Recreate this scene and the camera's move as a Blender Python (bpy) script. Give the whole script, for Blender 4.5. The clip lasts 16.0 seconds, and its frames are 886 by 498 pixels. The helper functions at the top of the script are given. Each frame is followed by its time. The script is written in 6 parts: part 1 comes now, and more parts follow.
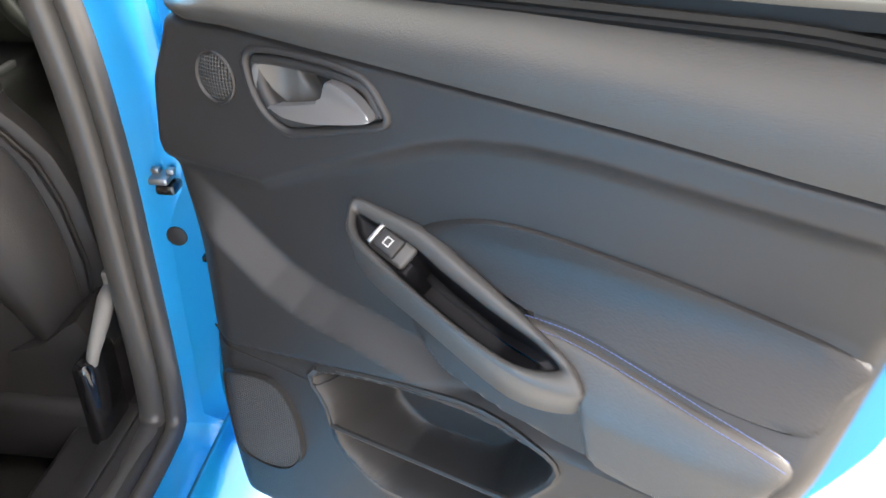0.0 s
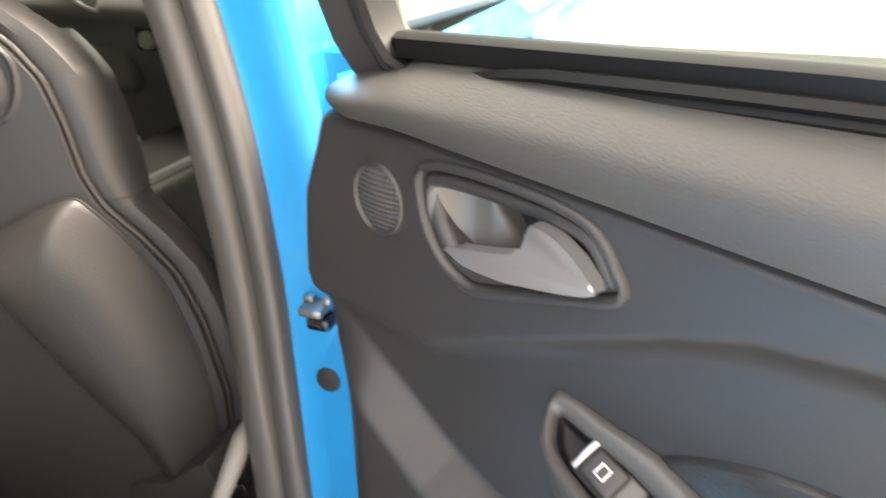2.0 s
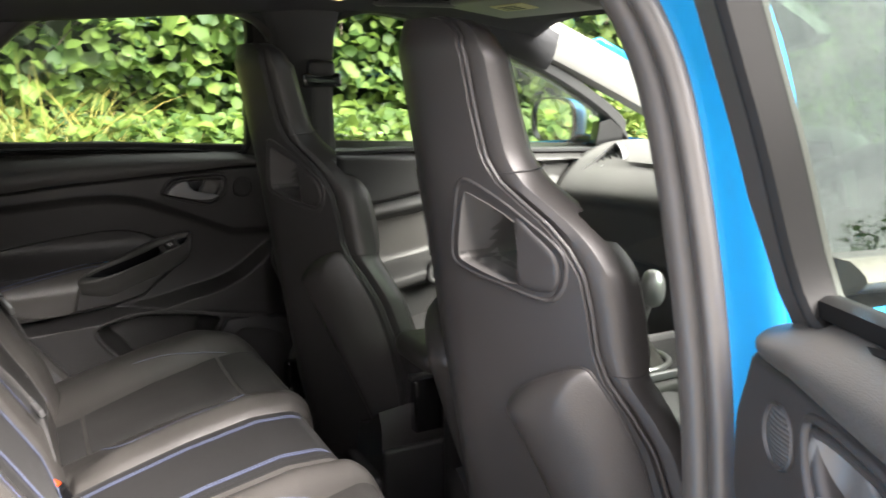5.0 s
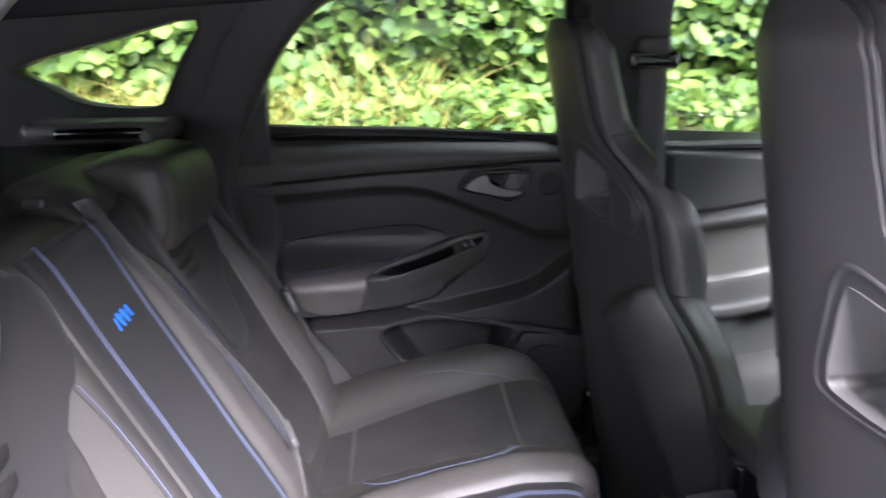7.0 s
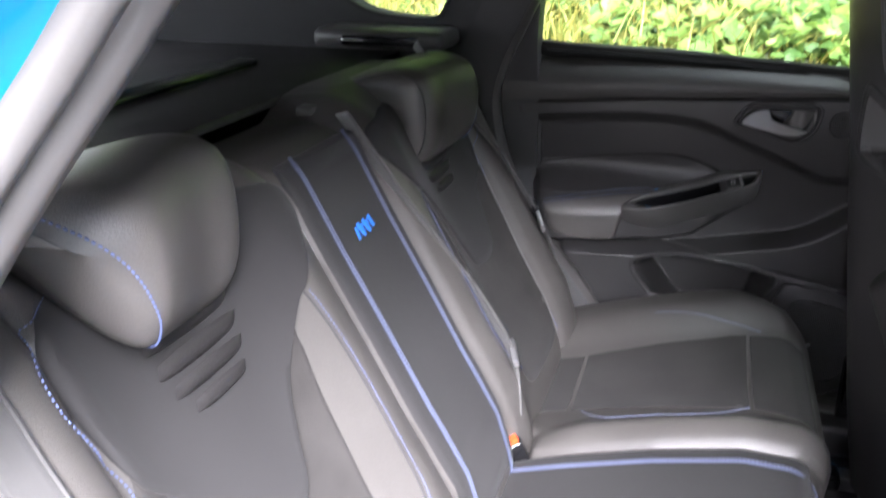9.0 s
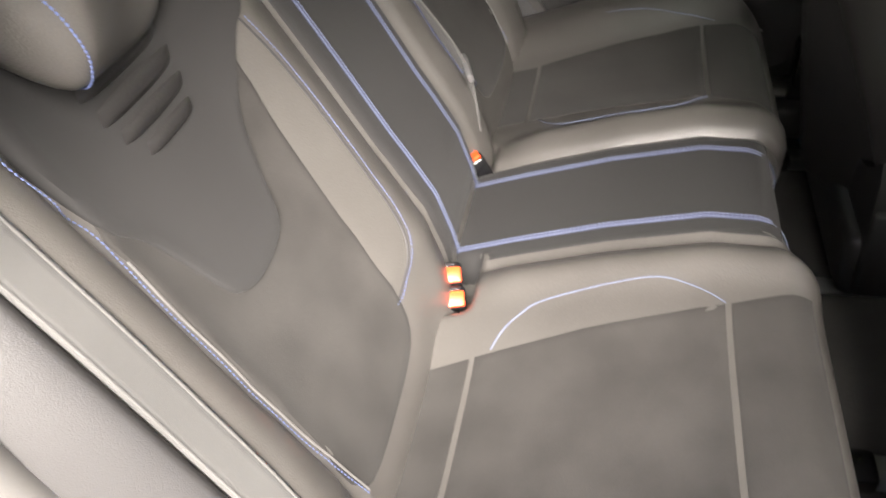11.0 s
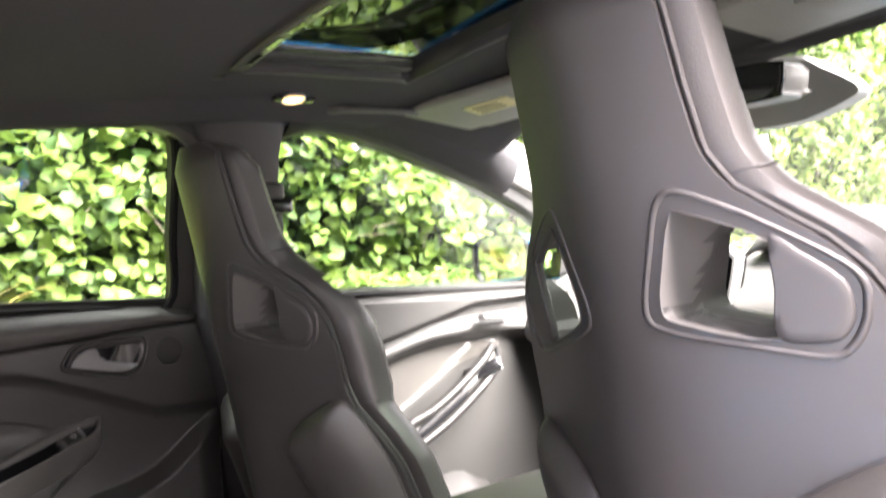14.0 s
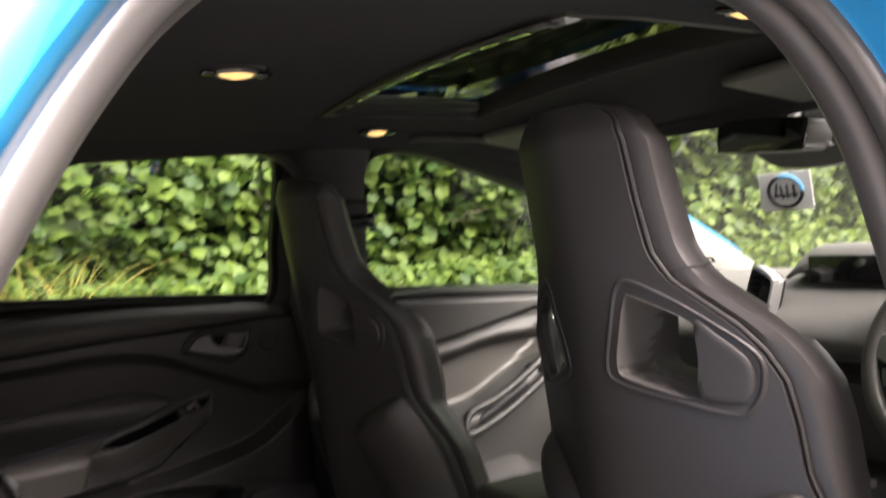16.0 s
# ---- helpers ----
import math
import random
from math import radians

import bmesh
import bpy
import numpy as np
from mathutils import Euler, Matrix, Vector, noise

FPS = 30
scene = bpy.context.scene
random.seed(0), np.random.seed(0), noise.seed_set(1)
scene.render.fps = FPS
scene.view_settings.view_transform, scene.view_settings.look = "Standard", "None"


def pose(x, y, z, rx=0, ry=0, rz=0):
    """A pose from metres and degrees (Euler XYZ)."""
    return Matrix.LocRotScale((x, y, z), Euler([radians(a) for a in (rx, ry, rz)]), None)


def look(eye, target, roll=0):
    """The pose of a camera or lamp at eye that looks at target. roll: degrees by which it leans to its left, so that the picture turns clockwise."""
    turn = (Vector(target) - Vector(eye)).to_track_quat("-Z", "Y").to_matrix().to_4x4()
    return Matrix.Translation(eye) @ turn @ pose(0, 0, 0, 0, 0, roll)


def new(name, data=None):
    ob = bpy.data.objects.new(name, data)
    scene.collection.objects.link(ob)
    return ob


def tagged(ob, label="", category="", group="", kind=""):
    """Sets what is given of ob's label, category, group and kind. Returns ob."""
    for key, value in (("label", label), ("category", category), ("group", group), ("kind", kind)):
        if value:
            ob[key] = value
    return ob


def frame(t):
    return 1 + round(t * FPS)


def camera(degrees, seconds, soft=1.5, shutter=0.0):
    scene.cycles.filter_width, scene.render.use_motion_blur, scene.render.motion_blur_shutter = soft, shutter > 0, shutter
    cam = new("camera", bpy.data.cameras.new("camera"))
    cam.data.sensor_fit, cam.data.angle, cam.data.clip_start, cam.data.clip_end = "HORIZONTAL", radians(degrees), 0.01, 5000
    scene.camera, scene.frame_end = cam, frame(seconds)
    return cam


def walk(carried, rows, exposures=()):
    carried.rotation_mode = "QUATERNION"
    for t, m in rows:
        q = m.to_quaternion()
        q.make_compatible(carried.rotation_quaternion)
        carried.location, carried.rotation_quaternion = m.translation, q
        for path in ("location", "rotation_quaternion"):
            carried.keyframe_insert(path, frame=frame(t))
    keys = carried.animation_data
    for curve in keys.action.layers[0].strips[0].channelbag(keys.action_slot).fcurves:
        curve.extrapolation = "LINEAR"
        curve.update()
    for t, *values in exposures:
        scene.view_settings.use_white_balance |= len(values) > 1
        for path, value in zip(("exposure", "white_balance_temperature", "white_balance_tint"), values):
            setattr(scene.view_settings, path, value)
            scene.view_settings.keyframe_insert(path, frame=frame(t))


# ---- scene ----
cam = camera(55.42, 16.0, soft=1.6, shutter=0.5)
PATH = [
    (0, (1.1967, -0.9354, 1.2419), (1.0993, -0.0836, 0.7272), 0.11),
    (0.5, (1.1864, -0.8026, 1.2257), (1.0388, 0.0044, 0.6539), -0.04),
    (1, (1.1786, -0.7477, 1.2133), (0.9809, 0.0298, 0.6164), 0.11),
    (1.5, (1.1423, -0.7215, 1.1978), (0.8687, 0.0946, 0.6887), -0.39),
    (2, (1.1337, -0.6866, 1.1776), (0.7976, 0.1586, 0.7619), -1.11),
    (2.5, (1.1900, -0.6753, 1.1788), (0.6361, 0.0662, 0.8003), -1.81),
    (3, (1.2451, -0.6997, 1.2057), (0.5511, -0.0645, 0.8668), -1.91),
    (3.5, (1.2983, -0.7026, 1.2186), (0.5397, -0.1206, 0.9258), -2.36),
    (4, (1.3139, -0.6978, 1.2269), (0.5094, -0.1547, 0.9863), -2.20),
    (4.2, (1.3182, -0.6978, 1.2316), (0.4983, -0.1720, 1.0050), -2.32),
    (6.3, (1.1535, -0.6487, 1.2472), (0.2129, -0.3954, 1.0209), 1.59),
    (6.5, (1.1033, -0.6290, 1.2543), (0.1563, -0.4057, 1.0232), 1.02),
    (7, (0.9900, -0.5528, 1.2797), (0.0218, -0.4994, 1.0353), -1.04),
    (7.5, (0.9443, -0.5011, 1.2965), (-0.0177, -0.6082, 1.0452), -0.87),
    (8, (0.9494, -0.4836, 1.3122), (0.0083, -0.6974, 1.0501), 0.31),
    (8.5, (0.9652, -0.4760, 1.3250), (0.0418, -0.7352, 1.0420), 0.82),
    (9, (0.9602, -0.4748, 1.3227), (0.0695, -0.7570, 0.9663), -0.17),
    (9.5, (0.9554, -0.4775, 1.3095), (0.1135, -0.7713, 0.8568), -2.21),
    (10, (0.9550, -0.4819, 1.3024), (0.1562, -0.7792, 0.7795), -4.20),
    (10.2, (0.9534, -0.4816, 1.2975), (0.1749, -0.7797, 0.7452), -5.36),
    (12.3, (0.9417, -0.5683, 1.2125), (0.1812, -0.4844, 0.5686), -10.05),
    (12.5, (0.9214, -0.5901, 1.1848), (0.1354, -0.3944, 0.5983), -8.83),
    (13, (0.8569, -0.6710, 1.1117), (0.0500, -0.2100, 0.7423), -9.04),
    (13.5, (0.8494, -0.7251, 1.0984), (0.0263, -0.1722, 0.9689), -7.89),
    (14, (0.8482, -0.7774, 1.0758), (0.0576, -0.1657, 1.1032), -5.86),
    (14.5, (0.8515, -0.7971, 1.0734), (0.0809, -0.1760, 1.2161), -6.14),
    (15, (0.8654, -0.8034, 1.0885), (0.0943, -0.1912, 1.2633), -6.36),
    (15.5, (0.9364, -0.8198, 1.1201), (0.1405, -0.2299, 1.2564), -4.84),
    (16, (1.0917, -0.8304, 1.1679), (0.2286, -0.3254, 1.1624), -3.46),
]
WHITE_BALANCE = {0.0: (6850, 10), 1.0: (7700, 12), 4.2: (7000, 11), 6.5: (5950, 19), 8.0: (5800, 22), 9.0: (5850, 17), 10.2: (6600, 10), 12.5: (6850, 13), 13.2: (6750, 11), 13.6: (6700, 20), 14.0: (6650, 22), 15.0: (6650, 26), 15.5: (6700, 25), 16.0: (7000, 22)}
EXPOSURES = [(0.0, 3.15), (1.0, 3.6), (4.2, 3.15), (6.5, 3.4), (8.0, 4.05), (9.0, 3.9), (10.2, 3.35), (12.5, 3.25), (13.2, 4.65), (13.6, 5.0), (14.0, 4.5), (15.0, 4.1), (15.5, 3.5), (16.0, 2.5)]
walk(cam, [(t, look(eye, target, roll)) for t, eye, target, roll in PATH], [(t, stops, *WHITE_BALANCE[t]) for t, stops in EXPOSURES])

# ---------------------------------------------------------------- light
world = bpy.data.worlds.new("sky")
scene.world = world
world.use_nodes = True
wn = world.node_tree.nodes
sky = wn.new("ShaderNodeTexSky")
sky.sky_type = "NISHITA"
sky.sun_disc = False
sky.sun_elevation = radians(41)
sky.sun_rotation = radians(70)
sky.air_density, sky.dust_density, sky.ozone_density = 1.0, 4.0, 1.0
wn["Background"].inputs["Strength"].default_value = 0.06
# a broken layer of cloud over the whole sky
wl = world.node_tree.links
coord = wn.new("ShaderNodeTexCoord")
stretch = wn.new("ShaderNodeMapping")
stretch.inputs["Scale"].default_value = (1.0, 1.0, 2.6)
cloud = wn.new("ShaderNodeTexNoise")
cloud.inputs["Scale"].default_value, cloud.inputs["Detail"].default_value, cloud.inputs["Roughness"].default_value = 2.2, 8.0, 0.6
ramp = wn.new("ShaderNodeValToRGB")
ramp.color_ramp.elements[0].position, ramp.color_ramp.elements[0].color = 0.36, (6.4, 6.1, 6.4, 1)
ramp.color_ramp.elements[1].position, ramp.color_ramp.elements[1].color = 0.68, (15.0, 14.0, 13.9, 1)
mixer = wn.new("ShaderNodeMixRGB")
mixer.inputs["Fac"].default_value = 0.8
wl.new(coord.outputs["Generated"], stretch.inputs["Vector"])
wl.new(stretch.outputs["Vector"], cloud.inputs["Vector"])
wl.new(cloud.outputs["Fac"], ramp.inputs["Fac"])
wl.new(sky.outputs["Color"], mixer.inputs["Color1"])
wl.new(ramp.outputs["Color"], mixer.inputs["Color2"])
wl.new(mixer.outputs["Color"], wn["Background"].inputs["Color"])

sun = new("sun", bpy.data.lights.new("sun", "SUN"))
sun.data.energy, sun.data.angle, sun.data.color = 5.0, radians(44), (1.0, 0.945, 0.90)
sun.matrix_world = look((7.09, 2.58, 7.06), (0, 0, 0.5))


# ---------------------------------------------------------------- materials
def surface(name, colour, rough=0.5, metal=0.0, vary=0.15, grain=300.0, bump=0.15, coat=0.0, sheen=0.0, kind="noise", spec=0.5, wear=6.0):
    """A material with colour that varies at two scales and a fine relief."""
    m = bpy.data.materials.new(name)
    m.use_nodes = True
    n, k = m.node_tree.nodes, m.node_tree.links
    b = n["Principled BSDF"]
    b.inputs["Roughness"].default_value, b.inputs["Metallic"].default_value = rough, metal
    b.inputs["Coat Weight"].default_value, b.inputs["Coat Roughness"].default_value = coat, 0.04
    b.inputs["Sheen Weight"].default_value = sheen
    b.inputs["Specular IOR Level"].default_value = spec
    tc = n.new("ShaderNodeTexCoord")
    big = n.new("ShaderNodeTexNoise")
    big.inputs["Scale"].default_value, big.inputs["Detail"].default_value = wear, 5.0
    k.new(tc.outputs["Object"], big.inputs["Vector"])
    if kind == "leather":
        fine = n.new("ShaderNodeTexVoronoi")
        fine.feature = "SMOOTH_F1"
        fine.inputs["Scale"].default_value = grain
        out = fine.outputs["Distance"]
    else:
        fine = n.new("ShaderNodeTexNoise")
        fine.inputs["Scale"].default_value, fine.inputs["Detail"].default_value = grain, 3.0
        out = fine.outputs["Fac"]
    k.new(tc.outputs["Object"], fine.inputs["Vector"])
    blend = n.new("ShaderNodeMath")
    blend.operation = "MULTIPLY_ADD"
    blend.inputs[1].default_value, blend.inputs[2].default_value = 0.35, 0.0
    k.new(out, blend.inputs[0])
    total = n.new("ShaderNodeMath")
    total.operation = "ADD"
    k.new(big.outputs["Fac"], total.inputs[0])
    k.new(blend.outputs[0], total.inputs[1])
    tone = n.new("ShaderNodeMapRange")
    tone.inputs["From Min"].default_value, tone.inputs["From Max"].default_value = 0.35, 0.95
    tone.inputs["To Min"].default_value, tone.inputs["To Max"].default_value = 1.0 - vary, 1.0 + vary
    k.new(total.outputs[0], tone.inputs["Value"])
    scale = n.new("ShaderNodeVectorMath")
    scale.operation = "SCALE"
    scale.inputs[0].default_value = colour
    k.new(tone.outputs["Result"], scale.inputs["Scale"])
    k.new(scale.outputs["Vector"], b.inputs["Base Color"])
    rr = n.new("ShaderNodeMapRange")
    rr.inputs["To Min"].default_value, rr.inputs["To Max"].default_value = max(0.02, rough * 0.85), min(1.0, rough * 1.18)
    k.new(big.outputs["Fac"], rr.inputs["Value"])
    k.new(rr.outputs["Result"], b.inputs["Roughness"])
    if bump:
        bp = n.new("ShaderNodeBump")
        bp.inputs["Strength"].default_value, bp.inputs["Distance"].default_value = bump, 0.001
        k.new(out, bp.inputs["Height"])
        k.new(bp.outputs["Normal"], b.inputs["Normal"])
    return m


def clear_glass(name, tint, mirror=0.12, edge=0.9):
    m = bpy.data.materials.new(name)
    m.use_nodes = True
    n, k = m.node_tree.nodes, m.node_tree.links
    n.remove(n["Principled BSDF"])
    tr, gl, mx, fr = n.new("ShaderNodeBsdfTransparent"), n.new("ShaderNodeBsdfGlossy"), n.new("ShaderNodeMixShader"), n.new("ShaderNodeLayerWeight")
    tr.inputs["Color"].default_value = (*tint, 1)
    gl.inputs["Roughness"].default_value = 0.0
    fr.inputs["Blend"].default_value = 0.5
    steep = n.new("ShaderNodeMath")
    steep.operation = "POWER"
    steep.inputs[1].default_value = 5.0
    k.new(fr.outputs["Facing"], steep.inputs[0])
    amount = n.new("ShaderNodeMath")
    amount.operation, amount.use_clamp = "MULTIPLY_ADD", True
    amount.inputs[1].default_value, amount.inputs[2].default_value = edge, mirror
    k.new(steep.outputs[0], amount.inputs[0])
    k.new(amount.outputs[0], mx.inputs["Fac"])
    k.new(tr.outputs[0], mx.inputs[1])
    k.new(gl.outputs[0], mx.inputs[2])
    k.new(mx.outputs[0], n["Material Output"].inputs["Surface"])
    return m


def glow(name, colour, strength):
    m = bpy.data.materials.new(name)
    m.use_nodes = True
    b = m.node_tree.nodes["Principled BSDF"]
    b.inputs["Base Color"].default_value = (*colour, 1)
    b.inputs["Emission Color"].default_value, b.inputs["Emission Strength"].default_value = (*colour, 1), strength
    return m


def foliage(name, low, high, gloss=0.45):
    """Leaves: each one of its own green, letting some light through."""
    m = bpy.data.materials.new(name)
    m.use_nodes = True
    n, k = m.node_tree.nodes, m.node_tree.links
    b = n["Principled BSDF"]
    geo = n.new("ShaderNodeNewGeometry")
    rmp = n.new("ShaderNodeValToRGB")
    rmp.color_ramp.elements[0].color, rmp.color_ramp.elements[1].color = (*low, 1), (*high, 1)
    k.new(geo.outputs["Random Per Island"], rmp.inputs["Fac"])
    k.new(rmp.outputs["Color"], b.inputs["Base Color"])
    b.inputs["Roughness"].default_value = gloss
    tl, mx = n.new("ShaderNodeBsdfTranslucent"), n.new("ShaderNodeMixShader")
    k.new(rmp.outputs["Color"], tl.inputs["Color"])
    mx.inputs["Fac"].default_value = 0.45
    k.new(b.outputs[0], mx.inputs[1])
    k.new(tl.outputs[0], mx.inputs[2])
    k.new(mx.outputs[0], n["Material Output"].inputs["Surface"])
    return m


TRIM = surface("grained black plastic", (0.026, 0.025, 0.025), 0.42, grain=900, bump=0.35, vary=0.12)
TRIM_SOFT = surface("soft grained door skin", (0.046, 0.044, 0.041), 0.46, grain=650, bump=0.4, vary=0.12)
TRIM_GREY = surface("satin grey trim", (0.070, 0.068, 0.066), 0.36, grain=1200, bump=0.12, vary=0.08)
LEATHER = surface("black leather", (0.066, 0.062, 0.058), 0.38, grain=620, bump=0.22, kind="leather", vary=0.18)
SUEDE = surface("charcoal suede", (0.029, 0.0275, 0.026), 0.95, grain=700, bump=0.5, sheen=0.04, vary=0.32, wear=14.0, spec=0.12)
SEAT_HIDE = surface("black seat leather", (0.034, 0.032, 0.031), 0.40, grain=620, bump=0.22, kind="leather", vary=0.18)
SHELL = surface("moulded seat shell", (0.028, 0.0265, 0.0265), 0.38, grain=1400, bump=0.25, vary=0.1)
PAINT = surface("bright blue metallic paint", (0.005, 0.34, 0.76), 0.3, metal=0.35, grain=2200, bump=0.0, coat=1.0, vary=0.05)
SEAL = surface("satin rubber seal", (0.070, 0.067, 0.064), 0.32, grain=500, bump=0.08, spec=0.6)
INSERT = surface("dark door leather", (0.021, 0.020, 0.020), 0.4, grain=520, bump=0.3, kind="leather", vary=0.15)
BLACK = surface("black rubber lip", (0.006, 0.006, 0.006), 0.5, grain=500, bump=0.05, spec=0.2)
UPPER = surface("grey window trim", (0.040, 0.038, 0.036), 0.5, grain=900, bump=0.2)
# lit copy of the door trim: light on the bowl goes into a paler grey
BOWL_LIT = surface("bowl trim paled by light", (0.10, 0.097, 0.092), 0.4, grain=1200, bump=0.08)
# handle trim taken to near-black: the shade in the grip is painted in
WELL_SHADE = surface("grip well with shade in its black", (0.008, 0.008, 0.010), 0.5, spec=0.25, grain=900, bump=0.05)
WING = surface("dark smooth suede", (0.018, 0.0175, 0.0175), 0.8, grain=900, bump=0.3, sheen=0.05, vary=0.15, spec=0.25)
RUBBER = surface("black rubber seal", (0.022, 0.021, 0.022), 0.55, grain=500, bump=0.1)
GLOSS = surface("gloss black", (0.008, 0.008, 0.009), 0.12, grain=800, bump=0.0, coat=0.6)
CHROME = surface("satin silver metal", (0.46, 0.46, 0.465), 0.30, metal=0.8, grain=900, bump=0.04, vary=0.05)
STEEL = surface("worn steel", (0.36, 0.36, 0.36), 0.35, metal=0.9, grain=400, bump=0.1)
CARPET = surface("black carpet", (0.042, 0.041, 0.039), 1.0, grain=420, bump=1.0, vary=0.4, spec=0.1)
LINER = surface("charcoal headliner cloth", (0.052, 0.051, 0.055), 0.95, grain=900, bump=0.35, vary=0.1, spec=0.15)
PILLAR = surface("dark pillar trim", (0.038, 0.038, 0.039), 0.6, grain=900, bump=0.25)
PALE = surface("pale grey trim", (0.20, 0.195, 0.187), 0.55, grain=900, bump=0.15)
WEB = surface("grey-black belt webbing", (0.055, 0.054, 0.052), 0.55, grain=1500, bump=0.6, sheen=0.15)
RED = surface("orange-red plastic button", (0.85, 0.075, 0.015), 0.35, grain=600, bump=0.02)
BAND = surface("grey-blue seam band", (0.055, 0.062, 0.11), 0.7, grain=2500, bump=0.3)
THREAD = surface("blue thread", (0.09, 0.12, 0.26), 0.7, grain=2500, bump=0.3)
THREAD_PALE = surface("pale blue thread", (0.115, 0.135, 0.205), 0.7, grain=2500, bump=0.3)
LOGO = surface("embroidered blue thread", (0.02, 0.16, 0.62), 0.6, grain=2500, bump=0.5, vary=0.4)
PIPING = surface("grey piping", (0.11, 0.107, 0.104), 0.5, grain=900, bump=0.1)
DRIVE = surface("pale gravel drive", (0.21, 0.20, 0.185), 0.95, grain=60, bump=1.0, vary=0.4, wear=1.3, spec=0.2)
EARTH = surface("earth bank", (0.055, 0.060, 0.025), 1.0, grain=30, bump=1.0, vary=0.4)
PAPER = surface("printed yellow label", (0.62, 0.55, 0.30), 0.6, grain=200, bump=0.0, vary=0.05)
CARD = surface("white sticker", (0.75, 0.76, 0.76), 0.5, grain=200, bump=0.0, vary=0.04)
INK = surface("black ink", (0.02, 0.02, 0.025), 0.5, grain=200, bump=0.0)
INK_BLUE = surface("blue ink", (0.10, 0.35, 0.6), 0.5, grain=200, bump=0.0)
WHITE = surface("white print", (0.7, 0.7, 0.7), 0.5, grain=200, bump=0.0)
PANE = clear_glass("window glass", (0.80, 0.86, 0.82), 0.04)
PANE_TINT = clear_glass("tinted roof glass", (0.012, 0.014, 0.014), 0.03, 0.55)
MIRROR = surface("mirror silver", (0.9, 0.9, 0.9), 0.01, metal=1.0, grain=10, bump=0.0, vary=0.0)
MIRROR_DIM = surface("dimmed mirror silver", (0.34, 0.35, 0.36), 0.02, metal=1.0, grain=10, bump=0.0, vary=0.0)
LAMP = glow("lamp lens", (1.0, 0.66, 0.24), 0.24)
LEAF = foliage("broad hedge leaf", (0.035, 0.080, 0.015), (0.18, 0.255, 0.05), 0.6)
# same leaf, darkened: the shade inside the hedge is put into its colour
LEAF_SHADED = foliage("hedge leaf darkened by inner shade", (0.012, 0.035, 0.008), (0.04, 0.09, 0.02))
GRASS = foliage("long dry grass", (0.12, 0.17, 0.03), (0.44, 0.33, 0.09), 0.6)
TREE_LEAF = foliage("tree leaf", (0.02, 0.05, 0.012), (0.06, 0.11, 0.03))
BARK = surface("bark", (0.09, 0.07, 0.05), 0.9, grain=40, bump=1.0, vary=0.4)

FRONT_TRIM = surface("grey front door trim", (0.037, 0.036, 0.035), 0.5, grain=700, bump=0.3, vary=0.08)
BELT = surface("satin belt moulding", (0.085, 0.078, 0.066), 0.5, metal=0.0, grain=500, bump=0.02, vary=0.05)
PANE_FRONT = clear_glass("reflecting door glass", (0.45, 0.53, 0.47), 0.20)
DASH = surface("soft grey dash skin", (0.13, 0.128, 0.122), 0.55, grain=420, bump=0.5, kind="leather", vary=0.1)

# ---------------------------------------------------------------- mesh helpers
def part(name, mesh, material, parent=None, label="", sharp=38, solid=0.0):
    """Links a mesh, or a bmesh, as one object under a thing or a part."""
    if isinstance(mesh, bmesh.types.BMesh):
        data = bpy.data.meshes.new(name)
        bmesh.ops.recalc_face_normals(mesh, faces=mesh.faces[:])
        mesh.to_mesh(data)
        mesh.free()
    else:
        data = mesh
    data.materials.clear()
    data.materials.append(material)
    data.polygons.foreach_set("use_smooth", [True] * len(data.polygons))
    data.set_sharp_from_angle(angle=radians(sharp))
    ob = new(name, data)
    if parent:
        ob.parent = parent
    if label:
        tagged(ob, label)
    if solid:
        mod = ob.modifiers.new("thickness", "SOLIDIFY")
        mod.thickness, mod.offset = solid, 0.0
    return ob


def thing(name, label, category, where=(0, 0, 0), group="", kind=""):
    ob = new(name)
    ob.empty_display_size = 0.05
    ob.location = where
    return tagged(ob, label, category, group, kind)


def mesh_of(verts, faces, fix=True):
    me = bpy.data.meshes.new("m")
    me.from_pydata([tuple(v) for v in verts], [], faces)
    me.validate()
    if fix:
        bm = bmesh.new()
        bm.from_mesh(me)
        bmesh.ops.remove_doubles(bm, verts=bm.verts[:], dist=1e-5)
        bmesh.ops.recalc_face_normals(bm, faces=bm.faces[:])
        bm.to_mesh(me)
        bm.free()
    return me


def grid(p, wrap_u=False, wrap_v=False, caps=False):
    """A mesh from an array of points, rows by columns."""
    p = np.asarray(p, float)
    nv, nu = p.shape[:2]
    faces = []
    for a in range(nv if wrap_v else nv - 1):
        for b in range(nu if wrap_u else nu - 1):
            a1, b1 = (a + 1) % nv, (b + 1) % nu
            faces.append((a * nu + b, a * nu + b1, a1 * nu + b1, a1 * nu + b))
    if caps:
        faces.append(tuple(range(nu))[::-1])
        faces.append(tuple((nv - 1) * nu + b for b in range(nu)))
    return mesh_of(p.reshape(-1, 3), faces)


def box(x0, x1, y0, y1, z0, z1, bev=0.004, seg=2, m=None):
    bm = bmesh.new()
    bmesh.ops.create_cube(bm, size=1.0)
    for v in bm.verts:
        v.co = (x0 + (v.co.x + 0.5) * (x1 - x0), y0 + (v.co.y + 0.5) * (y1 - y0), z0 + (v.co.z + 0.5) * (z1 - z0))
    if bev:
        bmesh.ops.bevel(bm, geom=bm.edges[:], offset=bev, segments=seg, profile=0.5, affect="EDGES")
    if m is not None:
        bmesh.ops.transform(bm, matrix=m, verts=bm.verts[:])
    return bm


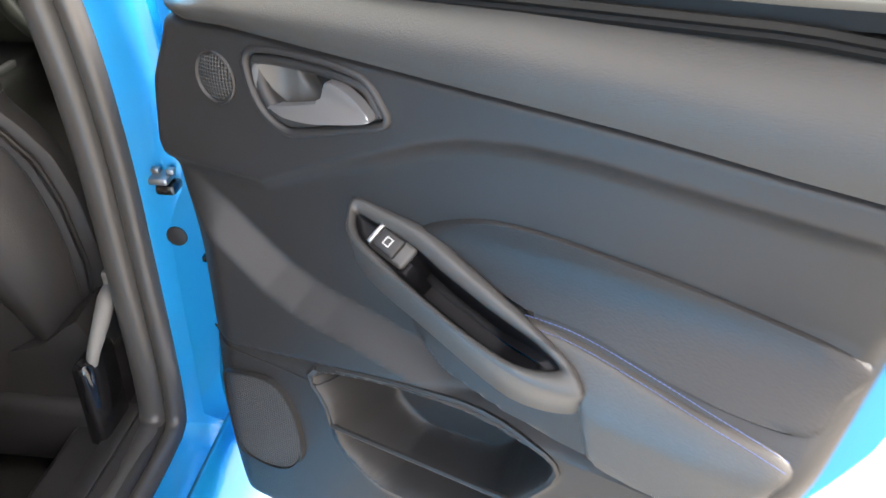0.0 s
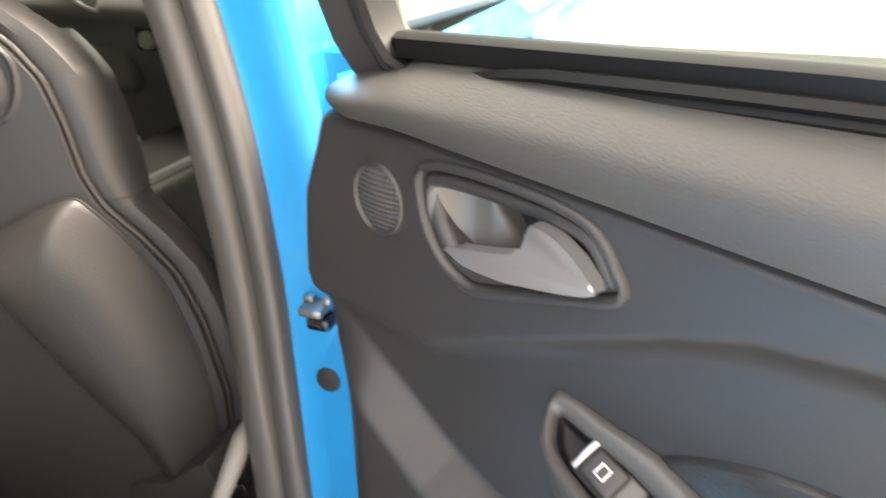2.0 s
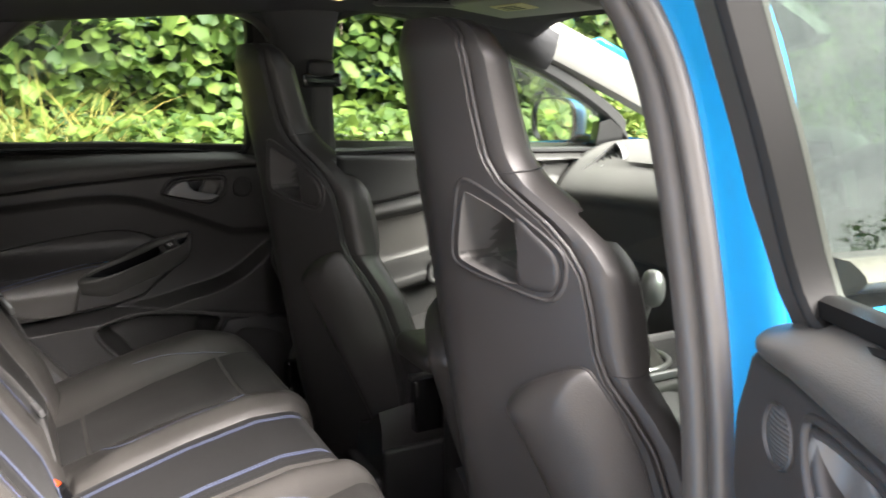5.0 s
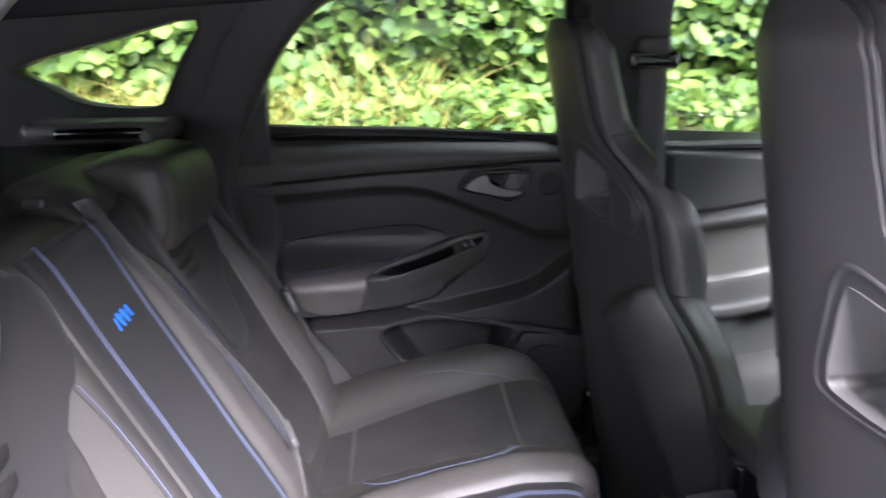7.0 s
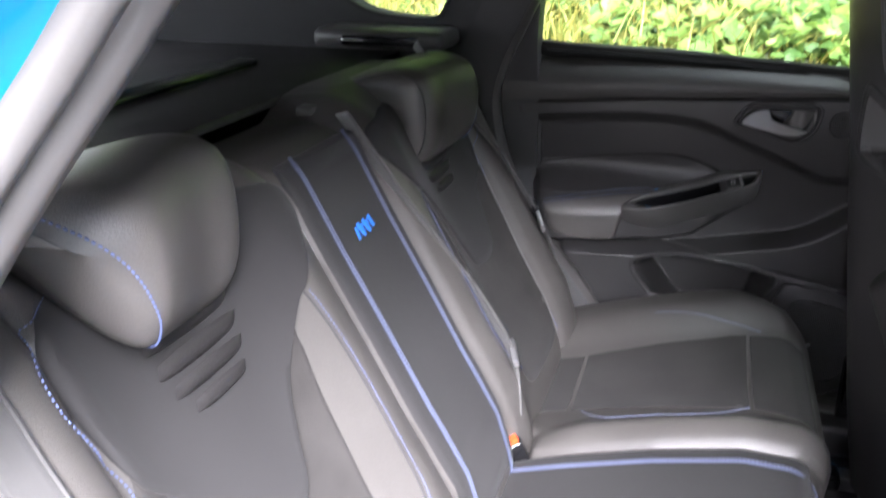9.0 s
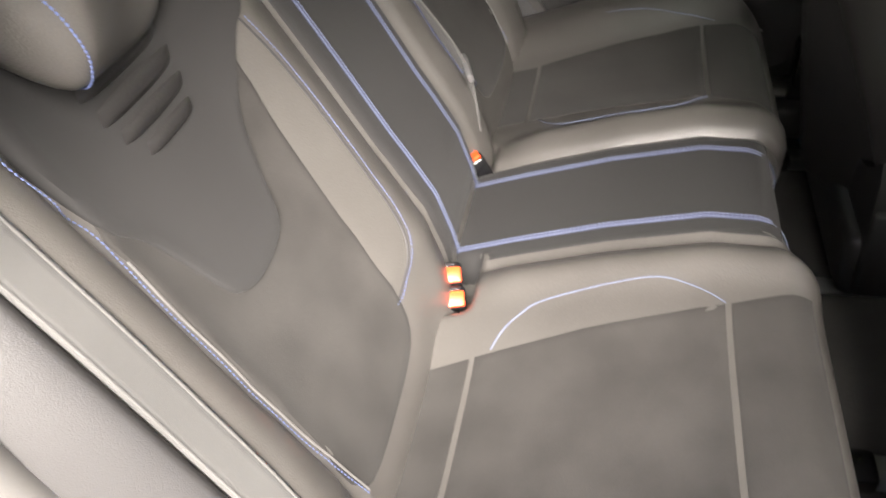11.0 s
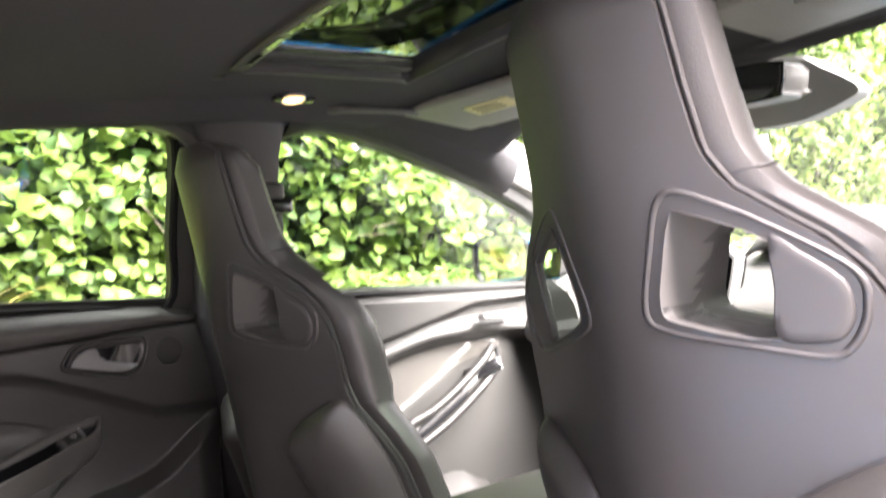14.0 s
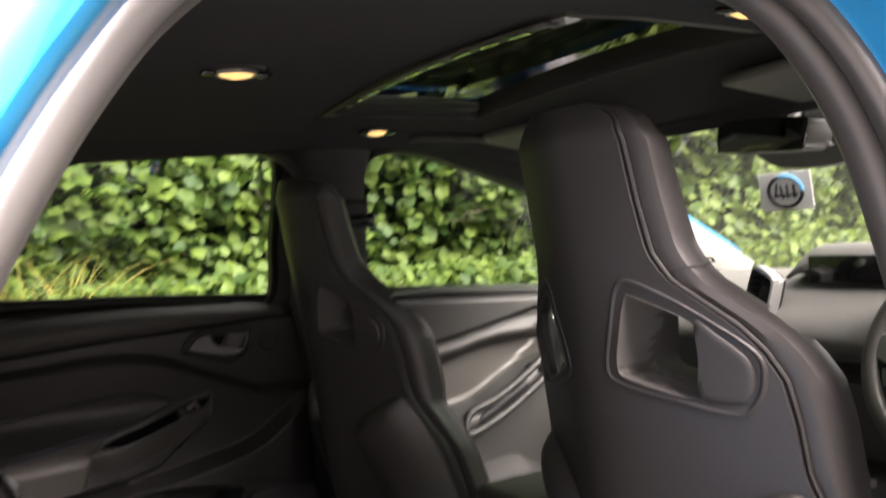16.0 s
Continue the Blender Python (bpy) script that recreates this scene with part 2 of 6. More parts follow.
def curve_through(pts, n=6, closed=True):
    """Catmull-Rom points through the given ones."""
    pts = [np.array(p, float) for p in pts]
    out, k = [], len(pts)
    for i in range(k if closed else k - 1):
        if closed:
            a, b, c, d = pts[i - 1], pts[i], pts[(i + 1) % k], pts[(i + 2) % k]
        else:
            a, b, c, d = pts[max(i - 1, 0)], pts[i], pts[i + 1], pts[min(i + 2, k - 1)]
        for j in range(n):
            t = j / n
            out.append(0.5 * (2 * b + (c - a) * t + (2 * a - 5 * b + 4 * c - d) * t * t + (3 * b - a - 3 * c + d) * t**3))
    if not closed:
        out.append(pts[-1])
    return np.array(out)


def prism(outline, place, a, b, bev=0.003, seg=2):
    """An outline, pushed from depth a to depth b; place(u, v, w) gives the point."""
    bm = bmesh.new()
    low = [bm.verts.new(place(u, v, a)) for u, v in outline]
    high = [bm.verts.new(place(u, v, b)) for u, v in outline]
    bm.faces.new(low[::-1])
    top = bm.faces.new(high)
    for i in range(len(low)):
        j = (i + 1) % len(low)
        bm.faces.new((low[i], low[j], high[j], high[i]))
    if bev:
        edges = list(top.edges)
        bmesh.ops.bevel(bm, geom=edges, offset=bev, segments=seg, profile=0.5, affect="EDGES")
    return bm


def patch(outline, place, rings=7, edge=0.004, deep=0.006):
    """A cushion-like skin over an outline; place(u, v, w): w is the height over the base."""
    o = np.asarray(outline, float)
    c = o.mean(0)
    size = np.linalg.norm(o - c, axis=1).mean()
    rows = [(1.0, -deep), (1.0, 0.0), (1 - 0.3 * edge / size, 0.6 * edge), (1 - edge / size, edge)]
    rows += [((1 - edge / size) * (1 - (k + 1) / rings), edge) for k in range(rings - 1)]
    verts = [place(*(c + (p - c) * f), w) for f, w in rows for p in o]
    verts.append(place(*c, edge))
    n, faces = len(o), []
    for r in range(len(rows) - 1):
        for i in range(n):
            j = (i + 1) % n
            faces.append((r * n + i, r * n + j, (r + 1) * n + j, (r + 1) * n + i))
    last = (len(rows) - 1) * n
    faces += [(last + i, last + (i + 1) % n, len(verts) - 1) for i in range(n)]
    return mesh_of(verts, faces)


def tube(pts, r, n=8, closed=False, flat=1.0):
    """A round or flattened bar along points."""
    pts = np.asarray(pts, float)
    k = len(pts)
    rad = np.full(k, r) if np.isscalar(r) else np.asarray(r, float)
    tan = np.gradient(pts, axis=0)
    if closed:
        tan = np.roll(pts, -1, 0) - np.roll(pts, 1, 0)
    tan /= np.linalg.norm(tan, axis=1)[:, None] + 1e-12
    side = np.cross(tan[0], (0.31, 0.52, 0.8))
    rows = []
    for p, t, q in zip(pts, tan, rad):
        side = side - t * (side @ t)
        side /= np.linalg.norm(side)
        up = np.cross(t, side)
        rows.append([p + q * (math.cos(a) * side + flat * math.sin(a) * up) for a in np.linspace(0, 2 * math.pi, n, endpoint=False)])
    return grid(rows, wrap_u=True, wrap_v=closed, caps=not closed)


def dashes(pts, length=0.005, gap=0.003, r=0.0008):
    """Stitches along a line."""
    pts = np.asarray(pts, float)
    d = np.r_[0, np.cumsum(np.linalg.norm(np.diff(pts, axis=0), axis=1))]
    verts, faces, s = [], [], 0.0
    while s + length < d[-1]:
        a = np.array([np.interp(s, d, pts[:, i]) for i in range(3)])
        b = np.array([np.interp(s + length, d, pts[:, i]) for i in range(3)])
        t = (b - a) / np.linalg.norm(b - a)
        u = np.cross(t, (0.3, 0.5, 0.8))
        u /= np.linalg.norm(u)
        w = np.cross(t, u)
        base = len(verts)
        for p, q in ((a, 0.5), (a + t * length * 0.25, 1.0), (b - t * length * 0.25, 1.0), (b, 0.5)):
            verts += [p + r * q * (math.cos(x) * u + math.sin(x) * w) for x in (0.0, 1.257, 2.513, 3.77, 5.027)]
        for row in range(3):
            for i in range(5):
                faces.append((base + row * 5 + i, base + row * 5 + (i + 1) % 5, base + row * 5 + 5 + (i + 1) % 5, base + row * 5 + 5 + i))
        s += length + gap
    return mesh_of(verts, faces, fix=False)


def ramp01(a, b, x):
    t = np.clip((np.asarray(x, float) - a) / (b - a), 0, 1)
    return t * t * (3 - 2 * t)


def inside(outline, u, v):
    """Signed distance to a closed outline, positive inside."""
    o = np.asarray(outline, float)
    u, v = np.asarray(u, float), np.asarray(v, float)
    best, odd = np.full(u.shape, 1e9), np.zeros(u.shape, bool)
    for p, q in zip(o, np.roll(o, -1, 0)):
        e = q - p
        t = np.clip(((u - p[0]) * e[0] + (v - p[1]) * e[1]) / (e @ e + 1e-12), 0, 1)
        best = np.minimum(best, np.hypot(u - p[0] - t * e[0], v - p[1] - t * e[1]))
        cross = ((p[1] > v) != (q[1] > v)) & (u < (q[0] - p[0]) * (v - p[1]) / (q[1] - p[1] + 1e-12) + p[0])
        odd ^= cross
    return np.where(odd, best, -best)


def carved(ob, cutters):
    """Cuts closed meshes out of an object for good."""
    tools = [new("cutter", c) for c in cutters]
    for tool in tools:
        mod = ob.modifiers.new("cut", "BOOLEAN")
        mod.operation, mod.solver, mod.object = "DIFFERENCE", "EXACT", tool
    bpy.context.view_layer.update()
    done = bpy.data.meshes.new_from_object(ob.evaluated_get(bpy.context.evaluated_depsgraph_get()))
    ob.modifiers.clear()
    ob.data = done
    for tool in tools:
        bpy.data.objects.remove(tool)
    done.polygons.foreach_set("use_smooth", [True] * len(done.polygons))
    done.set_sharp_from_angle(angle=radians(35))
    return ob


def flat_mesh(bm):
    me = bpy.data.meshes.new("m")
    bmesh.ops.recalc_face_normals(bm, faces=bm.faces[:])
    bm.to_mesh(me)
    bm.free()
    return me


# ---------------------------------------------------------------- ground and sky line
def ground():
    g = thing("ground", "pale gravel drive running out to a green field", "ground", kind="structure")
    n = 60
    xs = np.concatenate([-np.geomspace(400, 3, 14), np.linspace(-2.6, 4, 34), np.geomspace(5, 400, 14)])
    ys = np.concatenate([-np.geomspace(400, 4, 14), np.linspace(-3.5, 5, 30), np.geomspace(6, 400, 14)])
    rows = []
    for y in ys:
        row = []
        for x in xs:
            bank = 0.92 * float(ramp01(-1.35, -2.25, x)) if x > -14 else 0.92
            bump = 0.05 * noise.noise((x * 0.9, y * 0.9, 0.0)) if abs(x) < 30 and abs(y) < 30 else 0.0
            row.append((x, y, bank + bump * (1.0 if x < -1.4 else 0.25)))
        rows.append(row)
    ob = part("surface", grid(rows), DRIVE, g)
    ob.data.materials.append(EARTH)
    for f in ob.data.polygons:
        f.material_index = int(f.center.x < -1.2)
    return g


ground()


# ---------------------------------------------------------------- the car's body
# the edge of the rear door's opening, one side, from the foot of the front post round the roof to the sill
OPENING = [(.700, -.100, .46), (.700, -.104, .70), (.700, -.112, .85), (.692, -.125, 1.00), (.662, -.138, 1.17), (.640, -.158, 1.265), (.615, -.195, 1.335), (.600, -.250, 1.368),
           (.597, -.36, 1.385), (.597, -.52, 1.385), (.600, -.64, 1.355), (.605, -.71, 1.305), (.615, -.755, 1.25), (.640, -.79, 1.195), (.665, -.82, 1.14), (.690, -.86, 1.06),
           (.702, -.875, .98), (.702, -.845, .86), (.702, -.77, .73), (.702, -.675, .61), (.702, -.595, .49), (.702, -.51, .437), (.702, -.30, .428), (.702, -.135, .430)]


def swept(loop, profile):
    """A strip along a closed loop: profile rows of (away from the opening, outwards)."""
    loop = np.asarray(loop, float)
    mid = np.array([0, -.47, .90])
    tan = np.roll(loop, -1, 0) - np.roll(loop, 1, 0)
    out = []
    for p, t in zip(loop, tan):
        t = np.array([0, t[1], t[2]])
        t /= np.linalg.norm(t)
        n = np.array([0, t[2], -t[1]])
        if n @ (p - mid) < 0:
            n = -n
        out.append([p + n * a + np.array([b, 0, 0]) for a, b in profile])
    return np.transpose(np.array(out), (1, 0, 2))


def sided(mesh, s):
    """Mirrors a mesh to the other side of the car."""
    if s < 0:
        for v in mesh.vertices:
            v.co.x = -v.co.x
        mesh.flip_normals()
    return mesh


car = thing("car_body", "bright blue hatchback body with black interior trim", "car", kind="structure")
for s in (1, -1):
    loop = curve_through(OPENING, 5)
    part("door_seal", sided(grid(swept(loop, [(.012, -.030), (.002, -.020), (.000, -.004), (.008, .006), (.014, .008), (.006, .014), (.004, .026), (.014, .036), (.028, .034)]), wrap_u=True), s), SEAL, car, "double-lipped black rubber door seal", 60)
    part("door_jamb", sided(grid(swept(loop, [(.022, .030), (.024, .040), (.026, .060), (.028, .085), (.034, .098), (.048, .104), (.075, .104)]), wrap_u=True), s), PAINT if s > 0 else PILLAR, car, "painted door jamb")
    part("jamb_trim", sided(grid(swept(loop, [(.006, -.022), (.020, -.027), (.050, -.030), (.095, -.032)]), wrap_u=True), s), PILLAR, car)
    # check strap, bung and bolt on the front post
    part("check_strap", sided(flat_mesh(box(.759, .783, -.108, -.066, .803, .812, .003)), s), STEEL, car, "polished steel door check strap")
    part("strap_bracket", sided(flat_mesh(box(.764, .788, -.104, -.066, .788, .801, .004)), s), GLOSS, car)
    for x in (.764, .782):
        part("strap_bolt", sided(flat_mesh(box(x - .005, x + .005, -.096, -.086, .812, .819, .002)), s), STEEL, car)
    ring = [(.769 + .0135 * math.cos(a), .720 + .0135 * math.sin(a)) for a in np.linspace(0, 2 * math.pi, 24, endpoint=False)]
    part("rubber_bung", sided(flat_mesh(prism(ring, lambda u, v, w: (u, w, v), -.066, -.0815, .002)), s), RUBBER, car)
    part("door_switch", sided(flat_mesh(box(.800, .815, -.090, -.066, .690, .699, .003)), s), GLOSS, car)
    # sill with a bright tread strip
    part("sill", sided(flat_mesh(box(.585, .715, -.52, 1.05, .36, .425, .012, 3)), s), TRIM, car)
    part("tread_strip", sided(flat_mesh(box(.640, .668, -.47, -.07, .4235, .431, .003)), s), PALE if s < 0 else TRIM, car, "worn sill tread strip")


def pillar(name, rows, s, material, label=""):
    """Upholstered post: rows of (z, x inside, x outside, y front, y rear)."""
    out = []
    for z, xi, xo, yf, yr in rows:
        c = 0.022
        out.append([(xo, yf, z), (xi + c, yf, z), (xi + .3 * c, yf - .3 * c, z), (xi, yf - c, z), (xi - .004, .5 * (yf + yr), z), (xi, yr + c, z), (xi + .3 * c, yr + .3 * c, z), (xi + c, yr, z), (xo, yr, z)])
    return part(name, sided(grid(out, wrap_u=True, caps=True), s), material, car, label)


for s in (1, -1):
    h = 0 if s < 0 else .055
    k, q = (0, 0) if s < 0 else (.024, .085)
    rear_edge = (-.125, -.125, -.140, -.175, -.176, -.178, -.182, -.22) if s < 0 else (-.080, -.080, -.088, -.098, -.110, -.125, -.158, -.21)
    rows = ((.30, .668, .75, .06), (.60, .668, .75, .05), (.85, .668, .75, .035), (1.0, .655, .75, .03), (1.12, .632, .73, .02), (1.24, .606, .70, .01), (1.33, .580, .66, .010), (1.42, .54, .62, .02))
    pillar("centre_post", [(z, xi + k, xo - h, yf - q - (.038 if s < 0 else 0), yr) for (z, xi, xo, yf), yr in zip(rows, rear_edge)], s, PILLAR, "dark moulded centre post trim")
    # side wall behind the doors with the small rear window cut through
    rows = []
    for z in np.linspace(.86, 1.42, 20):
        lead = float(np.interp(z, [.86, .98, 1.06, 1.14, 1.195, 1.25, 1.305, 1.355, 1.42], [-.866, -.894, -.880, -.842, -.812, -.777, -.735, -.68, -.62])) if s > 0 else -.80 + .10 * max(0, z - 1.12)
        x = .700 - max(0, z - 1.0) * .27
        rows.append([(x + w, y, z) for y, w in [(yy, 0.0) for yy in np.linspace(lead, -1.75, 26)]])
    front = np.array(rows)
    back = front + np.array([.012 if s > 0 else .05, 0, 0])
    ringed = np.concatenate([front, back[:, ::-1]], axis=1)
    wall = part("quarter_trim", grid(ringed, wrap_u=True, caps=True), PILLAR, car, "dark moulded trim round a small rear side window")
    quarter = curve_through([(-1.242, 1.236), (-1.19, 1.200), (-1.14, 1.172), (-1.07, 1.160), (-1.00, 1.161), (-.978, 1.185), (-.945, 1.245), (-.905, 1.318), (-1.07, 1.283)], 3)
    hole = flat_mesh(prism(quarter, lambda u, v, w: (w, u, v), .45, .90, 0))
    carved(wall, [hole])
    sided(wall.data, s)
    part("quarter_glass", sided(flat_mesh(prism(quarter * 1.0, lambda u, v, w: (.735 - max(0, v - 1.0) * .27 + w, u, v), 0, .004, 0)), s), PANE, car).visible_shadow = False
    frame_out = [(p[0] + .010 * (p[0] + 1.06) / .15, p[1] + .010 * (p[1] - 1.22) / .07) for p in quarter]
    rim = np.array([[(.700 - max(0, v - 1.0) * .27 + w, u, v) for u, v in ol] for ol, w in ((frame_out, .004), (frame_out, -.006), (quarter, -.006), (quarter, .03))])
    part("quarter_rim", sided(grid(rim, wrap_u=True), s), RUBBER, car)
    # ledge under the small window, with a scooped grip
    part("quarter_ledge", sided(flat_mesh(box(.555, .72, -1.22, -.955, 1.105, 1.142, .014, 3)), s), TRIM_GREY, car)
    part("ledge_scoop", sided(flat_mesh(box(.549, .60, -1.16, -1.0, 1.112, 1.132, .008, 3)), s), GLOSS, car)
    part("wheel_arch_trim", sided(grid([[(.70 - .075 * math.sin(math.pi * min(1, b * 1.1)), -.66 - .20 * b - .25 * a, .46 + .44 * a + .12 * b) for b in np.linspace(0, 1, 12)] for a in np.linspace(0, 1, 12)]), s), TRIM, car, solid=.008)
    if s < 0:
        part("rear_jamb_panel", box(-.775, -.712, -1.05, -.792, .45, 1.085, .008), PILLAR, car)
    # front post
    post = np.linspace(0, 1, 12)
    rows = []
    for a in post:
        c = np.array([.615 + .115 * a, .40 + .90 * a, 1.385 - .36 * a ** 1.15])
        rows.append([c + np.array(o) for o in ((-.012, -.03, -.035), (-.03, .01, -.01), (-.018, .06, .028), (.03, .05, .05), (.05, .0, .03), (.045, -.035, -.02), (.02, -.04, -.042))])
    eave = [(-.012, 1.368), (.065, 1.394), (.158, 1.386), (.243, 1.364), (.320, 1.341), (.394, 1.318), (.50, 1.281), (.584, 1.251)]
    inner = [(.545, -.02, 1.392), (.545, .065, 1.392), (.545, .158, 1.392), (.545, .25, 1.387), (.546, .325, 1.378), (.548, .40, 1.366), (.560, .49, 1.339), (.578, .57, 1.308)]
    sweep = []
    for (y, z), b in zip(eave, inner):
        a, b = np.array((.712 - .27 * (z - 1.05) - .014, y, z)), np.array(b)
        sweep.append([a + np.array((.03, 0, 0))] + [a + (b - a) * k + np.array((-.010, -.004, -.004)) * math.sin(math.pi * k) for k in np.linspace(0, 1, 8)] + [b + np.array((0, .01, .03))])
    part("roof_side_trim", sided(grid(sweep), s), LINER, car, "dark trim between a front window and the roof", solid=.004)
    part("front_post", sided(grid(rows, wrap_u=True, caps=True), s), PALE, car, "pale grey front pillar trim")
    part("front_post_skin", sided(grid([[r[3] + np.array((0, .012, .012)), r[4] + np.array((.03, .02, .014)), r[4] + np.array((.05, -.05, -.03))] for r in rows[4:]]), s), PAINT, car, solid=.01)


def liner_z(x, y):
    x, y = np.asarray(x, float), np.asarray(y, float)
    return 1.442 - .115 * x ** 2 - .055 * np.clip(-.12 - y, 0, 9) - .17 * np.clip(y - .20, 0, 9)


ROOF = (-.345, .345, -.222, .118)
xs = np.concatenate([np.linspace(-.565, ROOF[0], 14), np.linspace(ROOF[0], ROOF[1], 30)[1:], np.linspace(ROOF[1], .565, 14)[1:]])
ys = np.concatenate([np.linspace(-1.72, ROOF[2], 50), np.linspace(ROOF[2], ROOF[3], 12)[1:], np.linspace(ROOF[3], .50, 16)[1:]])
nu, nv = len(xs), len(ys)
verts = [(x, y, float(liner_z(x, y)) - .018 * float(ramp01(.47, .565, abs(x)))) for y in ys for x in xs]
faces = []
for a in range(nv - 1):
    for b in range(nu - 1):
        x, y = .5 * (xs[b] + xs[b + 1]), .5 * (ys[a] + ys[a + 1])
        if not (ROOF[0] < x < ROOF[1] and ROOF[2] < y < ROOF[3]):
            faces.append((a * nu + b, a * nu + b + 1, (a + 1) * nu + b + 1, (a + 1) * nu + b))
part("headliner", mesh_of(verts, faces), LINER, car, "charcoal cloth headliner with a sunroof opening", solid=.012)
rounded = curve_through([(ROOF[0], ROOF[2] + .02), (ROOF[0], ROOF[3] - .05), (ROOF[0] + .05, ROOF[3]), (ROOF[1] - .05, ROOF[3]), (ROOF[1], ROOF[3] - .05), (ROOF[1], ROOF[2] + .02), (ROOF[1] - .02, ROOF[2]), (ROOF[0] + .02, ROOF[2])], 6)
lip = np.array([[(c[0] + (u - c[0]) * f, c[1] + (v - c[1]) * g, float(liner_z(u, v)) + w) for u, v in rounded] for f, g, w in ((1.05, 1.08, -.001), (1.035, 1.05, -.008), (1.01, 1.015, -.009), (.990, .98, -.002), (.985, .97, .012), (.985, .97, .03)) for c in [(0, -.052)]])
part("sunroof_lip", grid(lip, wrap_u=True), TRIM, car, "black moulded sunroof surround")
part("roof_skin", grid([[(x, y, liner_z(x, y) + .055 + .012 * math.cos(x * 2.4)) for x in np.linspace(-.66, .66, 24)] for y in np.linspace(-1.75, ROOF[2] - .03, 14)]), PAINT, car, solid=.006)
part("roof_skin", grid([[(x, y, liner_z(x, y) + .055 + .012 * math.cos(x * 2.4)) for x in np.linspace(-.66, .66, 24)] for y in np.linspace(ROOF[3] + .05, .52, 8)]), PAINT, car, solid=.006)
for s in (1, -1):
    part("roof_skin", sided(grid([[(x, y, liner_z(x, y) + .055 + .012 * math.cos(x * 2.4)) for x in np.linspace(.40, .66, 8)] for y in np.linspace(ROOF[2] - .03, ROOF[3] + .05, 10)]), s), PAINT, car, solid=.006)
    part("sunroof_rail", sided(flat_mesh(box(.318, .336, -.20, .10, 1.432, 1.442, .003)), s), TRIM, car)
    part("sunroof_rail", sided(flat_mesh(box(.296, .308, -.19, .09, 1.440, 1.449, .002)), s), GLOSS, car)
pane = part("sunroof_glass", grid([[(x, y, 1.462 + .0875 * (y + .05) - .012 * x * x) for x in np.linspace(-.41, .41, 16)] for y in np.linspace(-.26, .175, 10)]), PANE_TINT, car, "dark tinted sunroof glass")
part("sunroof_rear_rail", grid([[(x, y, float(liner_z(x, y)) - .0115) for x in np.linspace(-.33, .33, 24)] for y in (-.236, -.230, -.222, -.212)]), TRIM_GREY, car, "slotted strip at the back of the sunroof", solid=.003)
for k in range(9):
    x = -.268 + k * .067
    part("rail_slot", box(-.022, .022, -.2285, -.2195, -.0005, .0005, 0, m=pose(x, 0, float(liner_z(x, -.224)) - .0155, 0, math.degrees(math.atan(.23 * x)), 0)), GLOSS, car)

# tailgate, load cover, floor
tail = np.array([[(x, -1.72 - .18 * (1 - a) + .10 * a, .95 + .43 * a) for x in np.linspace(-.73, .73, 20)] for a in np.linspace(-.15, 1.05, 12)])
gate = bmesh.new()
gate.from_mesh(grid(tail))
bmesh.ops.delete(gate, geom=[f for f in gate.faces if abs(f.calc_center_median().x) < .60 and 1.115 < f.calc_center_median().z < 1.345], context="FACES")
part("tailgate_trim", gate, PILLAR, car, solid=.03)
pane = part("tailgate_glass", grid([[(x, -1.735 - .18 * (1 - a) + .10 * a, .95 + .43 * a) for x in np.linspace(-.66, .66, 6)] for a in np.linspace(.30, .98, 5)]), PANE, car, "clear tailgate window")
for s in (1, -1):
    part("boot_side_wall", sided(flat_mesh(box(.700, .722, -1.78, -1.07, .30, 1.10, .004)), s), TRIM, car)
part("load_cover", box(-.695, .695, -1.78, -1.085, 1.075, 1.09, .005), TRIM, car, "black load cover behind the rear seat")
part("cover_ridge", box(-.42, .30, -1.30, -1.262, 1.088, 1.102, .006), GLOSS, car)
part("boot_wall", box(-.72, .72, -1.78, -1.74, .30, 1.10, .01), TRIM, car)
fl = []
for y in np.linspace(-1.76, 1.3, 40):
    row = []
    for x in np.linspace(-.72, .72, 60):
        tunnel = .115 * math.exp(-(x / .145) ** 4)
        toe = .30 * float(ramp01(.95, 1.3, y))
        row.append((x, y, .285 + tunnel + toe + .004 * noise.noise((x * 25, y * 25, 0))))
    fl.append(row)
part("floor_carpet", grid(fl), CARPET, car, "black carpet over the floor and centre tunnel", solid=.01)
for s in (1, -1):
    part("footwell_mat", sided(flat_mesh(box(.16, .58, -.26, .06, .293, .303, .005)), s), CARPET, car)
part("seat_plinth", box(-.62, .62, -.82, -.315, .29, .49, .02, 3), CARPET, car, "carpeted plinth under the rear bench")
for s in (1, -1):
    part("outer_sill", sided(grid([[(.80 + .04 * math.sin(a * 3.1), y, .20 + .24 * a) for y in np.linspace(-.62, 1.1, 20)] for a in np.linspace(0, 1, 8)]), s), PAINT, car, solid=.01)
    # rear wing outside the opening
    part("rear_wing", sided(grid([[(.795 + .02 * math.sin(3 * b), -.925 - .85 * b, z) for b in np.linspace(0, 1, 10)] for z in np.linspace(.95, 1.125, 6)]), s), PAINT, car, solid=.006)
    part("rear_wing", sided(grid([[(.775 - .20 * max(0, z - 1.1), -1.29 - .5 * b, z) for b in np.linspace(0, 1, 8)] for z in np.linspace(1.12, 1.40, 8)]), s), PAINT, car, solid=.006)
    part("rear_wing_arch", sided(grid([[(.80 + .05 * math.sin(math.pi * b), -.66 - .26 * (1 - (1 - a) ** 2) - .5 * b, .42 + .54 * a) for b in np.linspace(0, 1, 8)] for a in np.linspace(0, 1, 10)]), s), PAINT, car, solid=.006)


